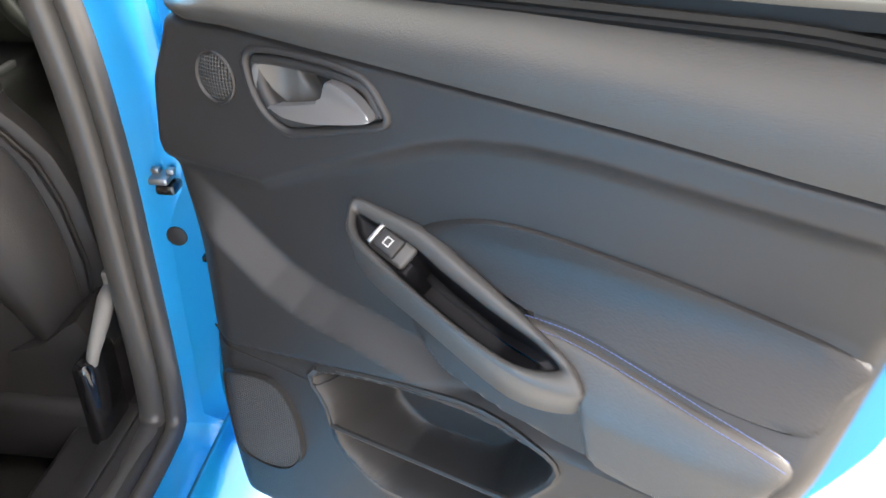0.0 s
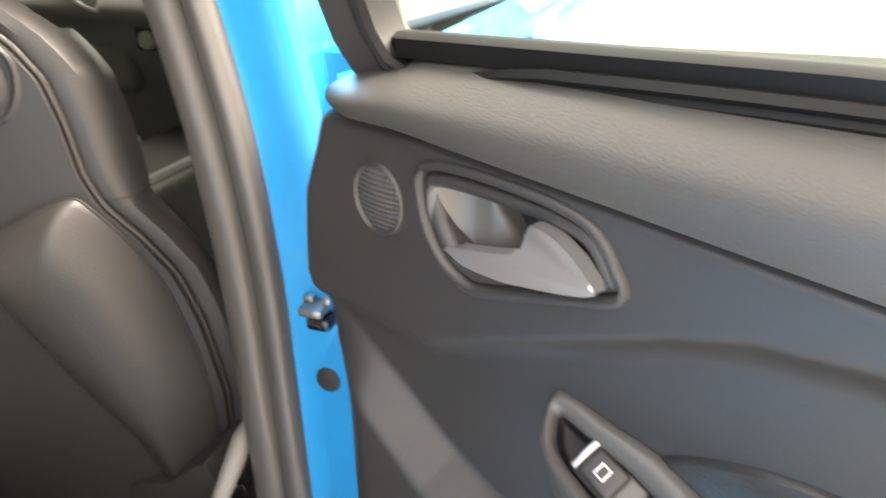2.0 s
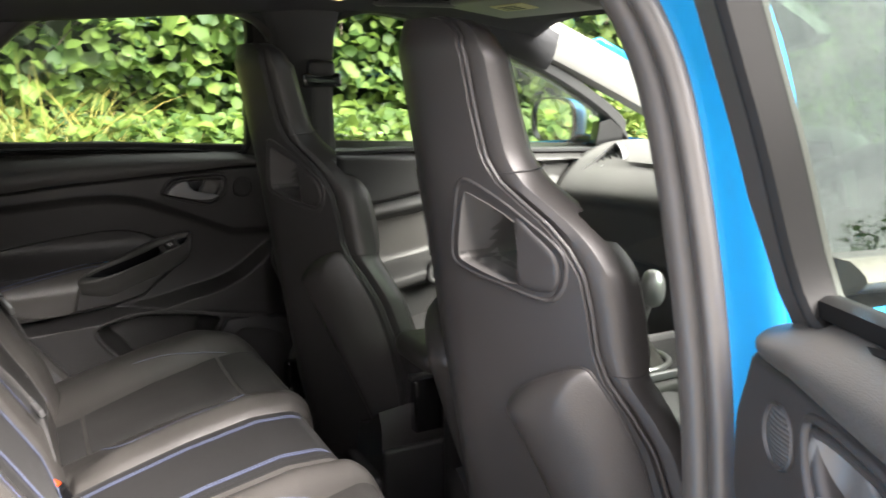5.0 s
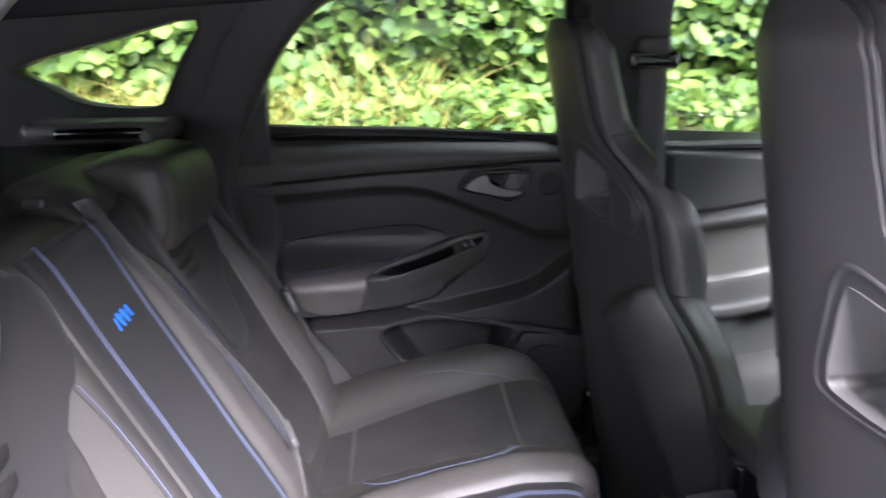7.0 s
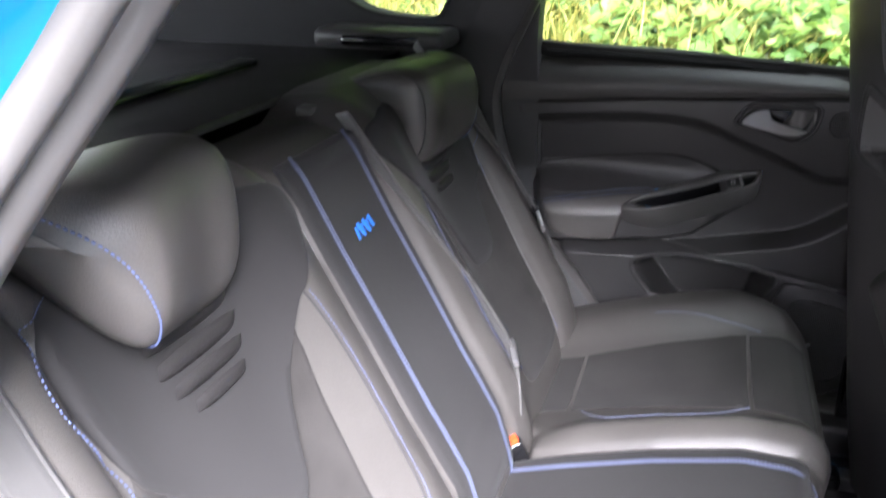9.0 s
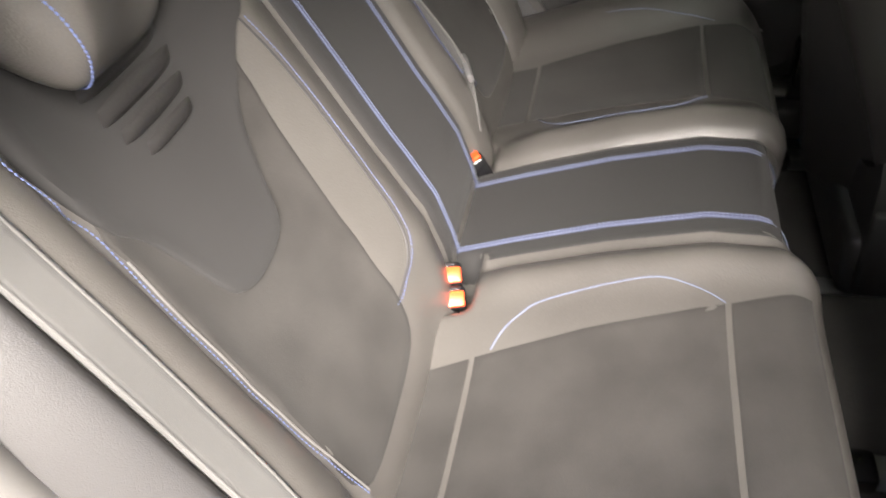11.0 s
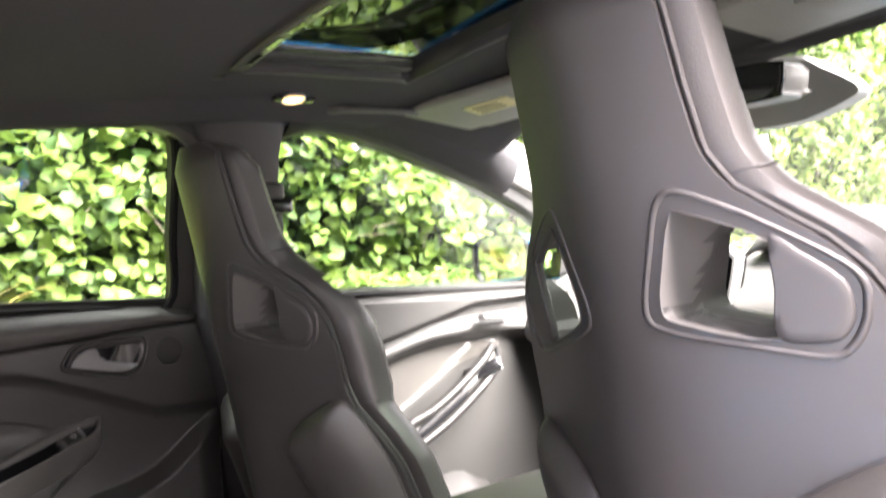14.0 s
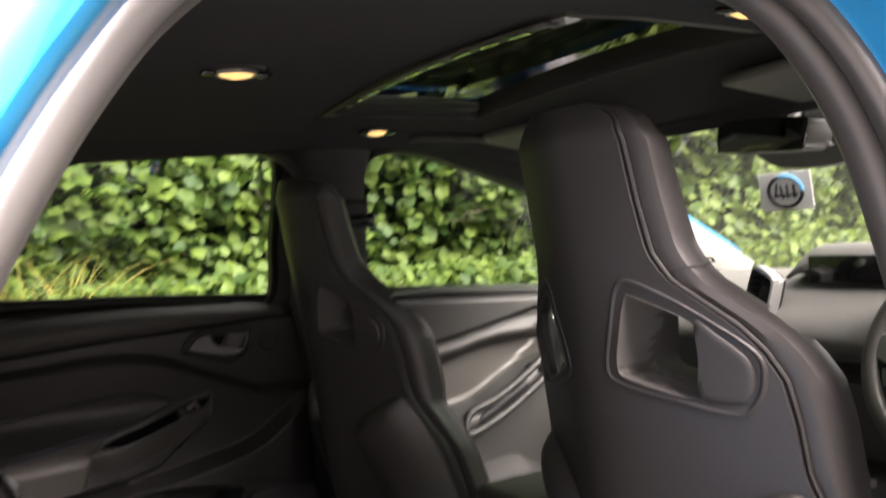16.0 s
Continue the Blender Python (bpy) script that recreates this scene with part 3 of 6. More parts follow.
# ---------------------------------------------------------------- doors
HINGE = (.8013, -.0735)
GRILLE = surface("perforated grille", (0.048, 0.047, 0.046), 0.5, grain=260, bump=0.0)
gn, gk = GRILLE.node_tree.nodes, GRILLE.node_tree.links
dots = gn.new("ShaderNodeTexVoronoi")
dots.inputs["Scale"].default_value, dots.inputs["Randomness"].default_value = 300.0, 0.0
dots.voronoi_dimensions = "2D"
gtc = gn.new("ShaderNodeTexCoord")
gs, gc = gn.new("ShaderNodeSeparateXYZ"), gn.new("ShaderNodeCombineXYZ")
gk.new(gtc.outputs["Object"], gs.inputs["Vector"])
gk.new(gs.outputs["Y"], gc.inputs["X"])
gk.new(gs.outputs["Z"], gc.inputs["Y"])
gk.new(gc.outputs["Vector"], dots.inputs["Vector"])
gb = gn.new("ShaderNodeBump")
gb.inputs["Strength"].default_value, gb.inputs["Distance"].default_value = 1.0, 0.003
gk.new(dots.outputs["Distance"], gb.inputs["Height"])
holes = gn.new("ShaderNodeMapRange")
holes.inputs["From Min"].default_value, holes.inputs["From Max"].default_value = 0.26, 0.40
gk.new(dots.outputs["Distance"], holes.inputs["Value"])
punched = gn.new("ShaderNodeMixRGB")
punched.inputs["Color1"].default_value, punched.inputs["Color2"].default_value = (0.006, 0.006, 0.006, 1), (0.058, 0.056, 0.056, 1)
gk.new(holes.outputs["Result"], punched.inputs["Fac"])
gk.new(punched.outputs["Color"], gn["Principled BSDF"].inputs["Base Color"])
gk.new(gb.outputs["Normal"], gn["Principled BSDF"].inputs["Normal"])

BEZEL = curve_through([(-.280, 1.000), (-.281, 1.009), (-.289, 1.014), (-.314, 1.016), (-.347, 1.0155), (-.374, 1.0135), (-.396, 1.009), (-.407, 1.001), (-.414, .990), (-.4185, .981), (-.410, .976), (-.391, .971), (-.36, .962), (-.333, .954), (-.317, .952), (-.299, .960), (-.286, .977)], 5)
POCKET = curve_through([(-.318, .675), (-.329, .633), (-.345, .582), (-.385, .551), (-.422, .546), (-.505, .560), (-.55, .610), (-.59, .668), (-.55, .692), (-.458, .700)], 4)
PULL = curve_through([(-0.3658, 0.8834), (-0.4045, 0.8777), (-0.4444, 0.8709), (-0.4961, 0.8536), (-0.5504, 0.8350), (-0.5858, 0.8216), (-0.6060, 0.8130), (-0.6191, 0.7997), (-0.5870, 0.7982), (-0.5478, 0.8045), (-0.5038, 0.8168), (-0.4512, 0.8326), (-0.4080, 0.8454), (-0.3765, 0.8576), (-0.3662, 0.8686)], 3)
STEP = np.array([(-.08, .88), (-.150, .846), (-.190, .818), (-.235, .783), (-.262, .765), (-.295, .751), (-.33, .742), (-.37, .735), (-.46, .715), (-.60, .70), (-.95, .68), (-.95, .30), (-.08, .30)])


def crease_z(y):
    return np.interp(-np.asarray(y), [.17, .26, .33, .41, .49, .56, .62, .68, .73, .79, .88], [1.033, 1.035, 1.031, 1.027, 1.0225, 1.019, 1.016, 1.0115, 1.007, 1.003, .996])


def shoulder_z(y):
    return np.interp(-np.asarray(y), [.15, .26, .325, .41, .45, .49, .54, .60, .70, .88], [.880, .882, .912, .948, .966, .979, .986, .986, .979, .968])


def offset(loop, d):
    """A closed outline drawn in by d."""
    loop = np.asarray(loop, float)
    t = np.roll(loop, -1, 0) - np.roll(loop, 1, 0)
    n = np.stack([t[:, 1], -t[:, 0]], 1) / (np.linalg.norm(t, axis=1)[:, None] + 1e-9)
    area = np.sum(loop[:, 0] * np.roll(loop[:, 1], -1) - np.roll(loop[:, 0], -1) * loop[:, 1])
    return loop + n * d * (-1 if area > 0 else 1)


def top_z(y):
    return np.interp(-np.asarray(y), [.17, .21, .255, .384, .526, .88], [1.055, 1.064, 1.076, 1.090, 1.102, 1.112])


def trim_x(y, z):
    """The inner face of the rear door's trim: how far out it lies."""
    y, z = np.asarray(y, float), np.asarray(z, float)
    top = shoulder_z(y)
    x = .697 + .027 * ramp01(1.02, .76, z) + .010 * ramp01(top + .004, top - .022, z) + .003 * np.clip((top - z) / .008, 0, 1)
    s = inside(STEP, y, z)
    x = x - .032 * np.clip((s + .015) / .028, 0, 1) * ramp01(-.125, -.20, y)
    under = np.interp(-y, [.36, .40, .48, .55, .62, .88], [.835, .805, .742, .728, .723, .704])
    ridge = .075 * np.clip((z - under + .004) / .016, 0, 1) ** .6 * (1 - ramp01(.775, .885, z))
    x = x - ridge * np.interp(-y, [.36, .40, .46, .52, .60, .72], [0, .30, .60, .72, .84, 1])
    x = x + .085 * ramp01(0, .028, inside(POCKET, y, z)) - .003 * np.exp(-(inside(POCKET, y, z) / .005) ** 2)
    x = x + .003 * np.exp(-((z - (.655 + (-.16 - y) * .17)) / .0038) ** 2) * (z < .72)
    return x


def rear_door(s):
    """A rear door in its closed place, hung on an Empty at its hinge; s is the side of the car."""
    root = thing("rear_door", "", "door", (HINGE[0] * s, HINGE[1], 0))

    def put(name, mesh, material, parent=None, label="", sharp=38, solid=0.0):
        if isinstance(mesh, bmesh.types.BMesh):
            mesh = flat_mesh(mesh)
        sided(mesh, s)
        home = root if parent is None else parent
        for v in mesh.vertices:
            v.co.x -= HINGE[0] * s
            v.co.y -= HINGE[1]
        return part(name, mesh, material, home, label, sharp, solid)

    zf, yf = [.415, .425, .477, .528, .654, .755, .822, .88, .95, .985, 1.03, 1.05, 1.12], [-.215, -.175, -.130, -.121, -.138, -.136, -.124, -.117, -.138, -.158, -.178, -.185, -.24]
    zr, yr = [.415, .44, .56, .70, .731, .767, .821, .874, .95, 1.05, 1.12], [-.58, -.63, -.69, -.757, -.773, -.789, -.803, -.818, -.845, -.866, -.872]
    # lower panel
    nv, nu = 200, 230
    P = np.zeros((nv, nu, 3))
    for a, v in enumerate(np.linspace(0, 1, nv)):
        z0 = .417 + v * (1.015 - .417)
        f, r = np.interp(z0, zf, yf), np.interp(z0, zr, yr)
        y = f + (r - f) * np.linspace(0, 1, nu)
        z = .417 + v * (crease_z(y) - .417)
        roll = np.minimum(np.minimum(f - y, y - r), (z0 - .417) + .002)
        x = trim_x(y, z) + .022 * np.clip(1 - roll / .022, 0, 1) ** 2
        x = x + .010 * ramp01(.008, 0, crease_z(y) - z)
        P[a] = np.stack([x, y, z], -1)
    rim = P[:, [0]] + (np.array([.075, 0, 0]) if s > 0 else np.array([.014, .055, 0]))
    rim2 = P[:, [-1]] + np.array([.035, 0, 0])
    P2 = np.concatenate([rim, P, rim2], 1)
    foot = P2[[0]] + np.array([.075, 0, 0])
    bm = bmesh.new()
    bm.from_mesh(grid(np.concatenate([foot, P2], 0)))
    flat = np.array([v.co for v in bm.verts])
    cut = (inside(BEZEL, flat[:, 1], flat[:, 2]) > -.003) | (inside(PULL, flat[:, 1], flat[:, 2]) > .0015)
    for drop in (.010, .019):
        cut |= inside(PULL, flat[:, 1], flat[:, 2] + drop) > .002
    bm.verts.ensure_lookup_table()
    bmesh.ops.delete(bm, geom=[v for v in bm.verts if cut[v.index]], context="VERTS")
    put("door_panel", bm, TRIM, label="grained black plastic door panel")
    # padded top
    U = []
    for v in np.linspace(0, 1, 26):
        y = -.172 + (-.872 + .172) * np.linspace(0, 1, 90)
        z = crease_z(y) + (top_z(y) - crease_z(y)) * v
        lead = np.clip(1 - (-.172 - y) / .05, 0, 1)
        x = .6925 - .009 * math.sin(min(1, v * 2.2) * math.pi / 2) + .072 * v ** 2.4 + .02 * lead ** 2
        y = y - .018 * abs(2 * v - 1) ** 2 * lead
        U.append(np.stack([x, y, z], -1))
    U = np.array(U)
    U = np.concatenate([U[[0]] + np.array([.03, 0, 0]), U, U[[-1]] + np.array([.02, 0, -.012])], 0)
    U = np.concatenate([U[:, [0]] + np.array([.05, .002, 0]), U], 1)
    put("door_top_pad", grid(U), TRIM_SOFT, label="soft grained door top padding")
    edge = offset(POCKET, -.003)
    put("pocket_edge", tube([(float(trim_x(y, z)) + .0005, y, z) for y, z in edge if z > .60], .0032, 6), TRIM)
    # release lever in its bowl
    lx = .697
    prof = ((-.0085, .005), (-.0075, -.001), (-.005, -.0032), (-.0025, -.0030), (-.0008, .0005), (.0004, .0035), (.0016, .0005), (.0045, .0000), (.0095, .0022), (.0112, .0075), (.0114, .034))
    lever_ob = put("lever_bezel", grid([[(lx + w, u, v) for u, v in offset(BEZEL, d)] for d, w in prof], wrap_u=True), SHELL, label="satin black bezel round the lever", sharp=60)
    put("lever_cavity", prism(offset(BEZEL, .006), lambda u, v, w: (lx + w, u, v), .040, .033, 0), GLOSS, lever_ob)
    # bowl is door trim, its colour lightened for the light it catches
    bowl = curve_through([(-.284, 1.004), (-.300, 1.010), (-.318, 1.010), (-.325, .995), (-.337, .975), (-.332, .960), (-.314, .955), (-.296, .962), (-.285, .980)], 5)
    put("lever_bowl", patch(bowl, lambda u, v, w: (lx + .030 - w - .024 * float(ramp01(-.335, -.285, u)) + .006 * math.cos((u + .302) * 130), u, v), 9, .004, .02), BOWL_LIT, lever_ob, label="scooped bowl behind the lever, trim paled as if lit", sharp=60)
    lever = curve_through([(-.296, .968), (-.318, .9725), (-.342, .979), (-.357, .985), (-.3625, .993), (-.366, 1.0035), (-.374, 1.0050), (-.386, 1.0025), (-.397, .997), (-.405, .990), (-.411, .982), (-.407, .9775), (-.370, .968), (-.341, .961), (-.318, .9595), (-.301, .962)], 4)
    bm = prism(lever, lambda u, v, w: (lx + .004 - .010 * float(ramp01(-.31, -.40, u)) + w + .22 * max(0.0, .968 + (-.33 - u) * .14 - v), u, v), .007, -.004, .0018, 3)
    put("release_lever", bm, CHROME, lever_ob, label="satin silver release lever")
    # tweeter
    tw = [(math.cos(a), math.sin(a)) for a in np.linspace(0, 2 * math.pi, 40, endpoint=False)]
    prof = ((.0238, .006), (.0236, -.0015), (.0222, -.003), (.0205, -.0015), (.0200, .001))
    tx = float(trim_x(-.24, .985))
    ring_ob = put("tweeter_ring", grid([[(tx + w, -.238 + r * c, .984 + r * 1.06 * q) for c, q in tw] for r, w in prof], wrap_u=True), SHELL)
    put("tweeter_mesh", grid([[(tx - .001 - .003 * (1 - (r / .0202) ** 2), -.238 + r * c, .984 + r * 1.06 * q) for c, q in tw] for r in np.linspace(.0202, .0002, 8)], wrap_u=True), GRILLE, ring_ob, label="perforated tweeter cover")
    # armrest insert and its seam
    ins = curve_through([(-.432, .868), (-.474, .893), (-.53, .904), (-.62, .898), (-.72, .885), (-.806, .868), (-.797, .84), (-.782, .818), (-.70, .820), (-.60, .834), (-.545, .836), (-.49, .850)], 5)
    put("leather_insert", patch(ins, lambda u, v, w: (float(trim_x(u, v)) + .003 - w, u, v), 10, .007), INSERT, label="black leather door insert")
    arm = curve_through([(-.553, .828), (-.60, .828), (-.70, .814), (-.776, .803), (-.770, .775), (-.755, .740), (-.70, .728), (-.635, .730), (-.62, .765), (-.605, .805)], 5)
    put("armrest_pad", patch(arm, lambda u, v, w: (float(trim_x(u, v)) + .002 - w, u, v), 10, .008), LEATHER, label="black leather armrest with blue stitching")
    for off in (.0034, -.0034):
        line = [(float(trim_x(y, z + off)) - .0073, y, z + off) for y, z in curve_through([(-.553, .8315), (-.60, .831), (-.66, .823), (-.735, .811), (-.775, .803)], 10, False)]
        put("stitching", dashes(line, .0030, .0013, .0006), THREAD)
    # pull handle with its well and window switch
    across = np.array([-0.626, -0.103, 0.773])
    brow = [(0.7284, -0.3658, 0.8834), (0.7277, -0.4045, 0.8777), (0.7259, -0.4444, 0.8709), (0.7131, -0.4961, 0.8536), (0.6990, -0.5504, 0.8350), (0.6883, -0.5858, 0.8216), (0.6810, -0.6060, 0.8130), (0.6668, -0.6191, 0.7997), (0.6596, -0.5870, 0.7982), (0.6609, -0.5478, 0.8045), (0.6689, -0.5038, 0.8168), (0.6798, -0.4512, 0.8326), (0.6884, -0.4080, 0.8454), (0.6983, -0.3765, 0.8576), (0.7102, -0.3662, 0.8686)]
    mouth = [(0.7175, -0.3739, 0.8735), (0.7157, -0.3963, 0.8691), (0.7121, -0.4341, 0.8611), (0.7036, -0.4694, 0.8495), (0.6941, -0.5164, 0.8356), (0.6885, -0.5503, 0.8265), (0.6842, -0.5734, 0.8199), (0.6760, -0.5952, 0.8104), (0.6677, -0.5650, 0.8077), (0.6696, -0.5301, 0.8139), (0.6773, -0.4835, 0.8264), (0.6868, -0.4409, 0.8397), (0.6933, -0.4171, 0.8481), (0.7014, -0.3863, 0.8588), (0.7106, -0.3748, 0.8678)]
    outer, inner = curve_through(brow, 10), curve_through(mouth, 10)
    under = np.interp(np.arange(len(outer)), [0, 48, 88, 125, 149], [0, 0, 1, 1, .3])[:, None]
    base = outer - across * .008 + np.array([.006, 0, -.030]) * under
    deep = np.array([(max(p[0], float(trim_x(p[1], p[2]))) + .012, p[1], p[2]) for p in base - np.array([0, 0, .016]) * under])
    deep = deep + np.array([.014, 0, 0]) * (1 - under)
    rows = [deep, base, outer - across * .003 - np.array([0, 0, .003]) * under, outer + across * .0015]
    rows += [outer + (inner - outer) * f + across * h for f, h in ((.15, .0045), (.45, .006), (.75, .0045), (.95, .001), (1.0, -.003))]
    put("pull_handle", grid(rows, wrap_u=True), TRIM_GREY, label="satin grey pull handle", sharp=55)
    s0, s1 = np.array([0.7092, -0.3917, 0.8644]), np.array([0.6755, -0.5752, 0.8126])
    along = np.clip(((inner - s0) @ (s1 - s0)) / ((s1 - s0) @ (s1 - s0)), 0, 1)[:, None]
    spine = s0 + along * (s1 - s0)
    sink = (.007 + .040 * ramp01(.436, .444, -inner[:, 1]) - .042 * ramp01(.520, .590, -inner[:, 1]))[:, None]
    well = [inner - across * .003]
    well += [inner + (spine - inner) * f - across * (.003 + sink * h) for f, h in ((.08, .35), (.18, .80), (.30, .97), (.55, 1.0), (.80, 1.0), (.995, 1.0))]
    # the well's shade is put into its near-black colour
    put("pull_well", grid(well, wrap_u=True), WELL_SHADE, label="deep grip well in the pull handle", sharp=50)
    # window switch in the front of the pull
    ax = (s1 - s0) / np.linalg.norm(s1 - s0)
    ay = np.cross(across, ax)
    o = np.array([0.7069, -0.4104, 0.8600]) - across * .005
    sw = Matrix([(ax[0], ay[0], across[0], o[0]), (ax[1], ay[1], across[1], o[1]), (ax[2], ay[2], across[2], o[2]), (0, 0, 0, 1)])
    pod = put("switch_panel", box(-.016, .028, -.0125, .0125, -.006, .002, .004, 3, m=sw), TRIM_GREY)
    switch = put("window_switch", box(-.010, .016, -.0105, .0105, .000, .0065, .003, 3, m=sw), SHELL, pod, label="black window switch")
    put("switch_edge", box(-.0145, -.0100, -.0105, .0105, .003, .0075, .0012, 2, m=sw), CHROME, pod)
    for (a, b, c, d) in ((-.004, -.0028, -.0042, .0042), (.0028, .004, -.0042, .0042), (-.004, .004, .0032, .0042), (-.004, .004, -.0042, -.0032)):
        put("switch_mark", box(a + .003, b + .003, c, d, .0062, .0068, 0, m=sw), WHITE, pod)
    # loudspeaker
    spk = curve_through([(-.158, .590), (-.180, .618), (-.225, .632), (-.263, .633), (-.288, .606), (-.300, .56), (-.300, .515), (-.268, .474), (-.21, .464), (-.168, .490)], 4)
    flush = s > 0
    if flush:
        spk = np.array([(-.172 + (y + .158) * .80, .633 + (z - .633) * .78) for y, z in spk])
    level = float(trim_x(-.24, .55)) - .010

    def face(u, v):
        return float(trim_x(u, v)) - .002 if flush else level
    if flush:
        # set level into the panel, under a long seam
        grille = put("speaker_grille", patch(spk, lambda u, v, w: (face(u, v) - .002 - w, u, v), 8, .002), GRILLE, label="black perforated loudspeaker grille")
        put("panel_seam", tube([(float(trim_x(y, z)) - .0006, y, z) for y, z in curve_through([(-.142, .652), (-.20, .657), (-.27, .658), (-.32, .655), (-.36, .650)], 10, False)], .0011, 5), RUBBER)
        holder = grille
    else:
        plate = [(-.292, .664), (-.22, .655), (-.145, .648), (-.136, .55), (-.150, .46), (-.20, .435), (-.285, .432), (-.314, .50), (-.322, .566), (-.312, .62)]
        holder = put("speaker_housing", prism(curve_through(plate, 3), lambda u, v, w: (level + w, u, v), .022, 0, .009, 3), TRIM, label="bevelled black loudspeaker housing")
        put("speaker_grille", patch(spk, lambda u, v, w: (level + .001 - w, u, v), 3, .0035), GRILLE, holder, label="black perforated loudspeaker grille")
        put("speaker_badge", box(level - .006, level - .002, -.250, -.232, .540, .545, .001, 1), CHROME, holder)
    mid, lift = spk.mean(0), .005 if flush else .003
    ring = np.array([[(face(u, v) + w, mid[0] + (u - mid[0]) * f, mid[1] + (v - mid[1]) * f) for u, v in spk] for f, w in ((1.035, .003), (1.030, -lift), (1.012, -lift), (1.0, .005))])
    put("speaker_rim", grid(ring, wrap_u=True), TRIM, holder)
    # outer skin and edges
    def skin_x(z):
        return float(np.interp(z, [.38, .50, .70, .90, 1.00, 1.06], [.835, .872, .888, .880, .862, .835]))
    rows = []
    for z in np.linspace(.385, 1.036, 30):
        f, r = float(np.interp(z, zf, yf)) + .022, float(np.interp(z, zr, yr)) - (.065 if s > 0 else .03)
        f = max(f, -.118) if z > .5 else f
        ys = f + (r - f) * np.linspace(0, 1, 30)
        xo = skin_x(z)
        rows.append([(.760, f - .006, z), (xo - .012, f, z)] + [(xo - .004 * (abs(2 * k / 29 - 1) ** 6), y, z) for k, y in enumerate(ys)] + [(xo - .012, r, z), (.758, r + .024, z), (.762, r + .075, z)])
    rows = [[(.755, p[1], p[2] + .004) for p in rows[0]]] + rows
    put("outer_skin", grid(rows), PAINT, label="glossy blue outer door skin")
    # window frame and glass
    win = curve_through([(-.226, 1.066), (-.222, 1.20), (-.220, 1.33), (-.232, 1.372), (-.27, 1.385), (-.40, 1.386), (-.54, 1.378), (-.64, 1.358), (-.705, 1.328), (-.752, 1.286), (-.786, 1.236), (-.801, 1.18), (-.799, 1.098), (-.70, 1.093), (-.50, 1.085), (-.35, 1.075)], 5)

    def at(u, v, w):
        return (.722 - .34 * (v - 1.08) + w, u, v)
    c = np.array([-.50, 1.21])
    grown = []
    for p, t in zip(win, np.roll(win, -1, 0) - np.roll(win, 1, 0)):
        n = np.array([t[1], -t[0]]) / (np.linalg.norm(t) + 1e-9)
        n = n if n @ (p - c) > 0 else -n
        wide = .062 if p[0] > -.24 else .036
        grown.append(p + n * (wide if p[1] > 1.115 else .003 + .05 * (p[0] > -.24)))
    grown = np.array(grown)
    rows = [[at(*p, w) for p in o] for o, w in ((grown, .030), (grown, .004), (grown + (win - grown) * .12, -.004), (grown + (win - grown) * .80, -.004), (win, .004), (win, .026))]
    frame_ob = put("window_frame", grid(rows, wrap_u=True, wrap_v=True), UPPER, label="dark window frame", sharp=30)
    seal = [[at(*p, w) for p in offset(win, d)] for d, w in ((-.011, .002), (-.010, -.007), (-.006, -.0085), (-.003, -.006), (.000, -.0085), (.004, -.004), (.004, .02))]
    put("window_seal", grid(seal, wrap_u=True), BLACK, frame_ob, label="black window seal")
    belt = [(y, float(np.interp(-y, [.21, .35, .50, .70, .81], [1.0785, 1.088, 1.098, 1.106, 1.113]))) for y in np.linspace(-.215, -.805, 30)]
    put("belt_seal", grid([[(.736 - .34 * (v - 1.08) + dx, u, v + dz) for u, v in belt] for dx, dz in ((.012, -.016), (-.010, -.012), (-.010, .000), (-.004, .003), (.006, .003), (.012, .000))]), BLACK, frame_ob, label="glossy black window seal along the sill")
    pane = put("window_pane", prism(win, at, .018, .022, 0), PANE, frame_ob, label="clear door glass")
    pane.visible_shadow = s < 0
    put("belt_moulding", box(.765, .835, -.84, -.16, 1.026, 1.042, .005), GLOSS)
    return root


near_door = rear_door(1)
near_door.rotation_euler = (0, 0, 1.1586)
tagged(near_door, "blue rear door standing open, black trim inside")
far_door = rear_door(-1)
tagged(far_door, "closed rear door with black trim and silver lever")


